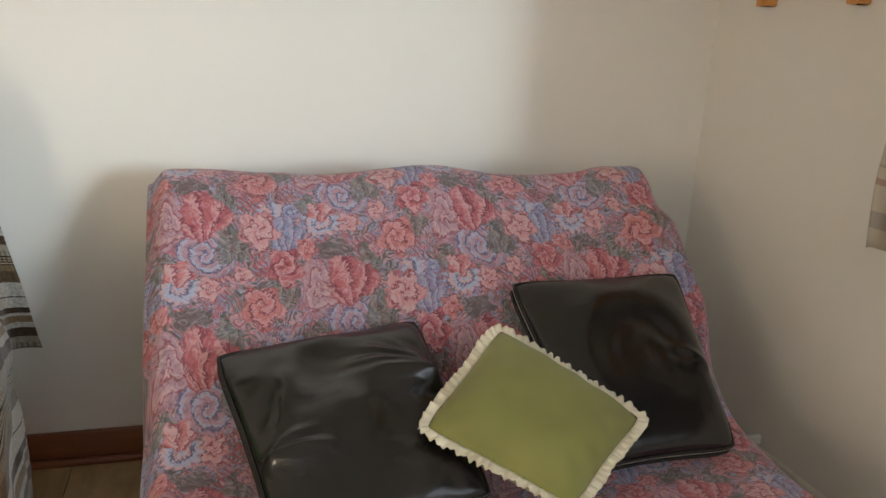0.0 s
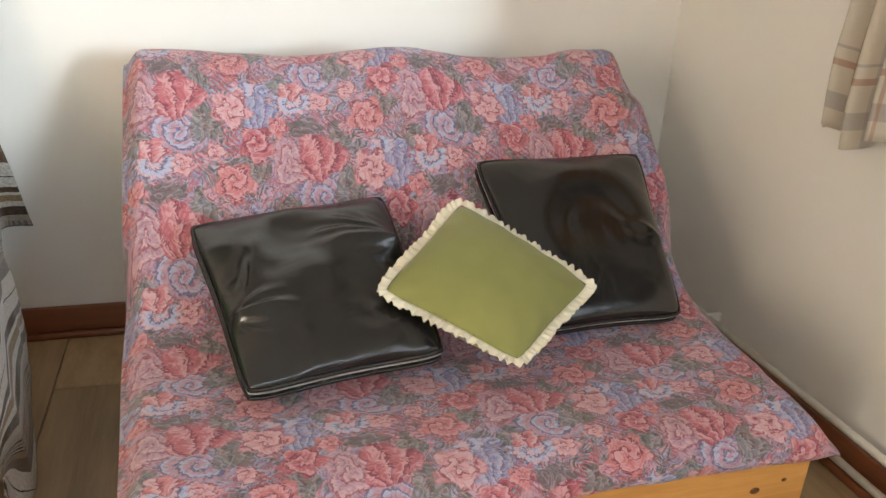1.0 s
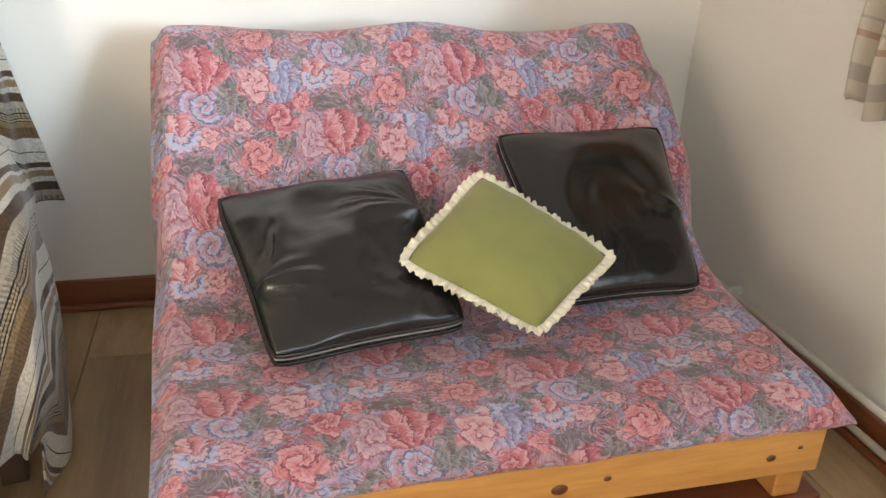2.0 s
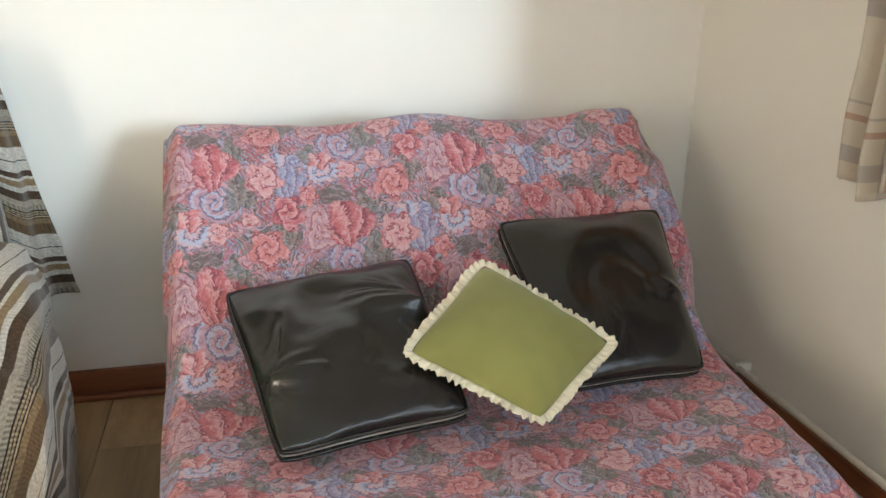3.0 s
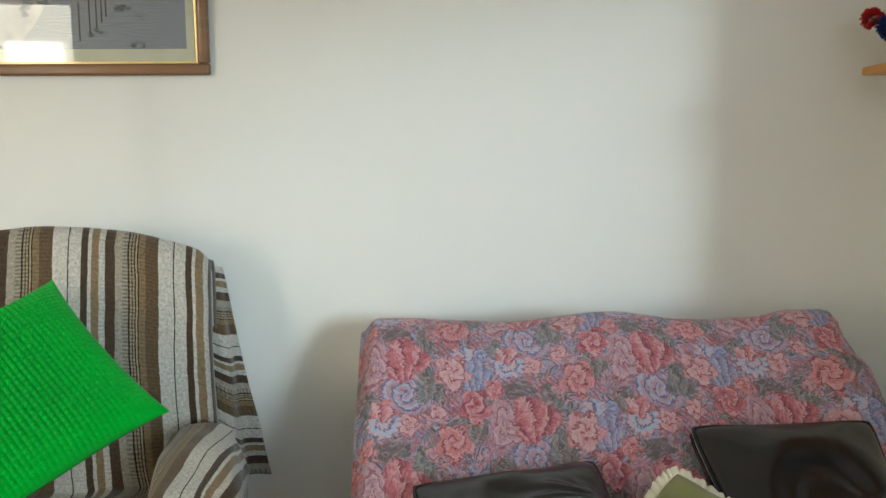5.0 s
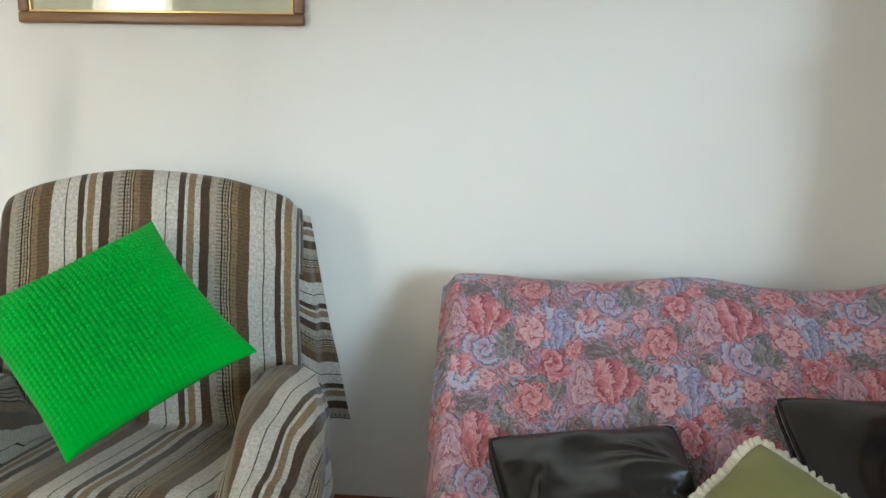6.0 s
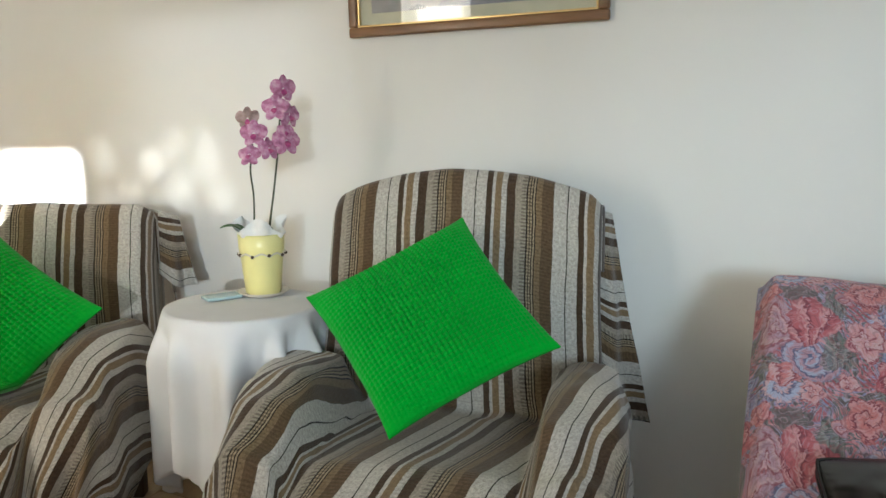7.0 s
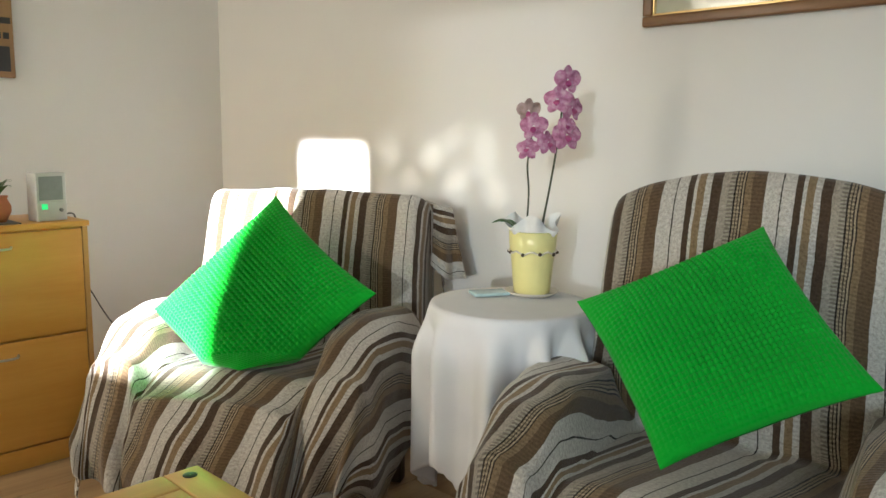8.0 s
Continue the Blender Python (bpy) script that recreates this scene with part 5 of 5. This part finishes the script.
B = SZ + 0.010
cloth_flower((-0.195, -0.535, B + 0.155), 0.048, 1, RED, (-0.12, -0.42, B), "red cloth carnation in the crate")
cloth_flower((-0.190, -0.590, B + 0.112), 0.048, 2, WHITEP, (-0.12, -0.45, B), "white cloth carnation in the crate")
cloth_flower((-0.235, -0.205, B + 0.105), 0.027, 3, RED, (-0.16, -0.29, B), "small red cloth rosebud in the crate", 1.2)
cloth_flower((-0.205, -0.335, B + 0.130), 0.042, 4, BLUE, (-0.14, -0.36, B), "dark blue cloth flower in the crate", 1.0)
cloth_flower((-0.222, -0.265, B + 0.075), 0.034, 5, BLUE, (-0.15, -0.33, B + 0.01), "dark blue cloth flower in the crate", 0.8)
cloth_flower((-0.225, -0.300, B + 0.090), 0.020, 6, RED, (-0.15, -0.35, B), "small red cloth flower in the crate", 1.0)

# ---- cabinet and what stands on it ----
CX, CY0, CY1, CZ = -4.27, -1.010, -1.70, 0.826
cab = thing("shoe_cabinet", "beech veneer shoe cabinet with two tilting doors", "cabinet")
part("body", box(CX - 0.33, CX - 0.018, CY1, CY0, 0.0, CZ - 0.02), BEECH, cab, smooth=False)
part("top", box(CX - 0.34, CX + 0.004, CY1 - 0.008, CY0 + 0.006, CZ - 0.0195, CZ, 0.003), BEECH, cab)
for y in (CY0 - 0.018, CY1):
    part("side_panel", box(CX - 0.017, CX, y, y + 0.018, 0.0, CZ - 0.020, 0.002), BEECH_Z, cab)
part("plinth", box(CX - 0.017, CX - 0.002, CY1 + 0.019, CY0 - 0.019, 0.0, 0.070, 0.002), BEECH, cab)
for z0, z1 in ((0.078, 0.440), (0.448, 0.800)):
    d = part("door", box(CX - 0.017, CX + 0.001, CY1 + 0.021, CY0 - 0.021, z0, z1, 0.002), BEECH, cab)
    ym = (CY0 + CY1) / 2 + 0.05
    part("handle", tube(curve([(CX + 0.001, ym + 0.05, z1 - 0.045), (CX + 0.022, ym + 0.035, z1 - 0.048), (CX + 0.022, ym - 0.035, z1 - 0.048), (CX + 0.001, ym - 0.05, z1 - 0.045)], 6), 0.004, 8), CHROME, d, "chrome bow handle")

radio = thing("table_radio", "small pale grey radio with green light on cabinet", "radio", pose(CX - 0.075, -1.110, CZ + 0.001, 0, 0, 8) @ Matrix.Scale(0.94, 4))
part("case", box(-0.035, 0.035, -0.055, 0.055, 0.0, 0.172, 0.006), RADIO, radio)
part("speaker_grille", box(0.0355, 0.038, -0.046, 0.040, 0.075, 0.160, 0.001), RADIO_DARK, radio, "grey speaker mesh")
part("front_panel", box(0.0355, 0.0372, -0.046, 0.046, 0.012, 0.066, 0.001), RADIO, radio)
part("indicator", box(0.0374, 0.0386, -0.040, -0.018, 0.042, 0.062, 0.0004), LED, radio, "lit green indicator")
part("knob", tube([(0.037, 0.030, 0.038), (0.043, 0.030, 0.038)], 0.007, 12), RADIO_DARK, radio)
solid("power_cord", tube(curve([(CX - 0.12, -1.055, CZ + 0.012), (CX - 0.14, -1.001, CZ + 0.010), (CX - 0.18, -0.985, CZ - 0.05), (L + 0.03, -0.80, 0.62), (L + 0.012, -0.69, 0.42), (L + 0.012, -0.61, 0.27), (L + 0.012, -0.53, 0.17)], 10), 0.003, 6), CORD, "thin black power cord hanging down the wall", "cord")
solid("place_mat", box(-0.11, 0.11, -0.14, 0.14, 0, 0.004, 0.001), CORD, "dark woven mat on the cabinet top", "mat", pose(CX - 0.12, -1.355, CZ + 0.0005))
plant = thing("potted_plant", "small plant in a terracotta pot on cabinet", "plant", pose(CX - 0.085, -1.262, CZ + 0.005))
part("pot", lathe([(0.001, 0.0), (0.024, 0.0), (0.040, 0.03), (0.041, 0.05), (0.030, 0.075), (0.034, 0.085), (0.030, 0.085), (0.001, 0.07)], 28), TERRACOTTA, plant)
for k in range(9):
    a, r = k * 2.4, 0.05 + 0.012 * (k % 3)
    bm = sheet(lambda i, j, a=a, r=r: ((r * i) * math.cos(a) - (0.009 * math.sin(math.pi * (0.1 + 0.88 * i)) * (2 * j - 1)) * math.sin(a), (r * i) * math.sin(a) + (0.009 * math.sin(math.pi * (0.1 + 0.88 * i)) * (2 * j - 1)) * math.cos(a), 0.08 + 0.06 * math.sin(i * 2.0) * (0.7 + 0.1 * (k % 4))), 8, 4)
    part("leaf", bm, LEAF, plant)

plaque = thing("wall_plaque", "brown wooden plaque with dark printed panel on wall", "plaque", pose(L, -0.945, 1.342))
part("board", box(0.002, 0.018, -0.36, 0.0, 0.0, 0.55, 0.003), WOODPANEL, plaque)
part("dark_panel", box(0.0185, 0.0205, -0.17, -0.018, 0.025, 0.125, 0.0005), DARK, plaque, "black printed panel")
for y in (-0.15, -0.11, -0.07, -0.04):
    part("printed_bar", box(0.0185, 0.0200, y, y + 0.022, 0.155, 0.180), DARK, plaque, "dark printed mark", smooth=False)
    part("printed_bar", box(0.0185, 0.0200, y, y + 0.030, 0.215, 0.240), DARK, plaque, "dark printed mark", smooth=False)

# ---- coffee table ----
coffee = thing("coffee_table", "waxed pine coffee table with bordered plank top", "table", pose(-2.945, -1.335, 0))
CW, CD, CH = 0.92, 0.56, 0.452
part("border", box(0.0, CW, -0.075, 0.0, CH - 0.026, CH, 0.004), PALE_X, coffee)
part("border", box(0.0, CW, -CD, -CD + 0.075, CH - 0.026, CH, 0.004), PALE_X, coffee)
part("border", box(0.0, 0.075, -CD + 0.076, -0.076, CH - 0.026, CH, 0.004), PALE_Y, coffee)
part("border", box(CW - 0.075, CW, -CD + 0.076, -0.076, CH - 0.026, CH, 0.004), PALE_Y, coffee)
for k in range(4):
    y1 = -0.077 - k * 0.1017
    part("plank", box(0.077, CW - 0.077, y1 - 0.1005, y1, CH - 0.026, CH - 0.002, 0.003), PALE_X, coffee)
for x in (0.036, CW - 0.036):
    for y in (-0.036, -CD + 0.036):
        part("inlay", lathe([(0.001, CH + 0.0012), (0.013, CH + 0.0012), (0.0145, CH + 0.0004), (0.0145, CH - 0.002)], 20, bm=None), DARK, coffee, "dark round inlay").location = (x, y, 0)
        part("leg", box(x - 0.03, x + 0.03, y - 0.03, y + 0.03, 0.0, CH - 0.0265, 0.005), PALE_Y, coffee)
part("apron", box(0.07, CW - 0.07, -0.055, -0.035, CH - 0.10, CH - 0.0265), PALE_X, coffee, smooth=False)
part("apron", box(0.07, CW - 0.07, -CD + 0.035, -CD + 0.055, CH - 0.10, CH - 0.0265), PALE_X, coffee, smooth=False)

# ---- floor of laminate boards ----
floor = solid("floor", box(L, 0, F, 0, -0.06, -0.012), plain("floor_screed", (0.05, 0.04, 0.03), 0.9), "brown oak laminate floor boards", kind="structure", smooth=False)
PLW, PLL = 0.194, 1.28
me_full = mesh_of("plank", box(0.0008, PLW - 0.0008, 0.0008, PLL - 0.0008, -0.0115, 0.0, 0.0015, seg=1), LAMINATE, False)
rnd = random.Random(5)
for c in range(math.ceil(-L / PLW)):
    off = rnd.uniform(0, PLL)
    x = -(c + 1) * PLW
    k = 0
    y = F - off
    while y < 0:
        y0, y1 = max(F, y), min(0, y + PLL)
        if y1 - y0 > 0.05:
            x0 = max(x, L)
            if y1 - y0 > PLL - 1e-6 and x0 == x:
                me, sx, sy = me_full, 1, 1
            else:
                me, sx, sy = me_full, (x + PLW - x0) / PLW, (y1 - y0) / PLL
            ob = new("plank", me)
            ob.parent = floor
            ob.matrix_world = pose(x0, y0, 0) @ Matrix.Diagonal((sx, sy, 1, 1))
        y += PLL
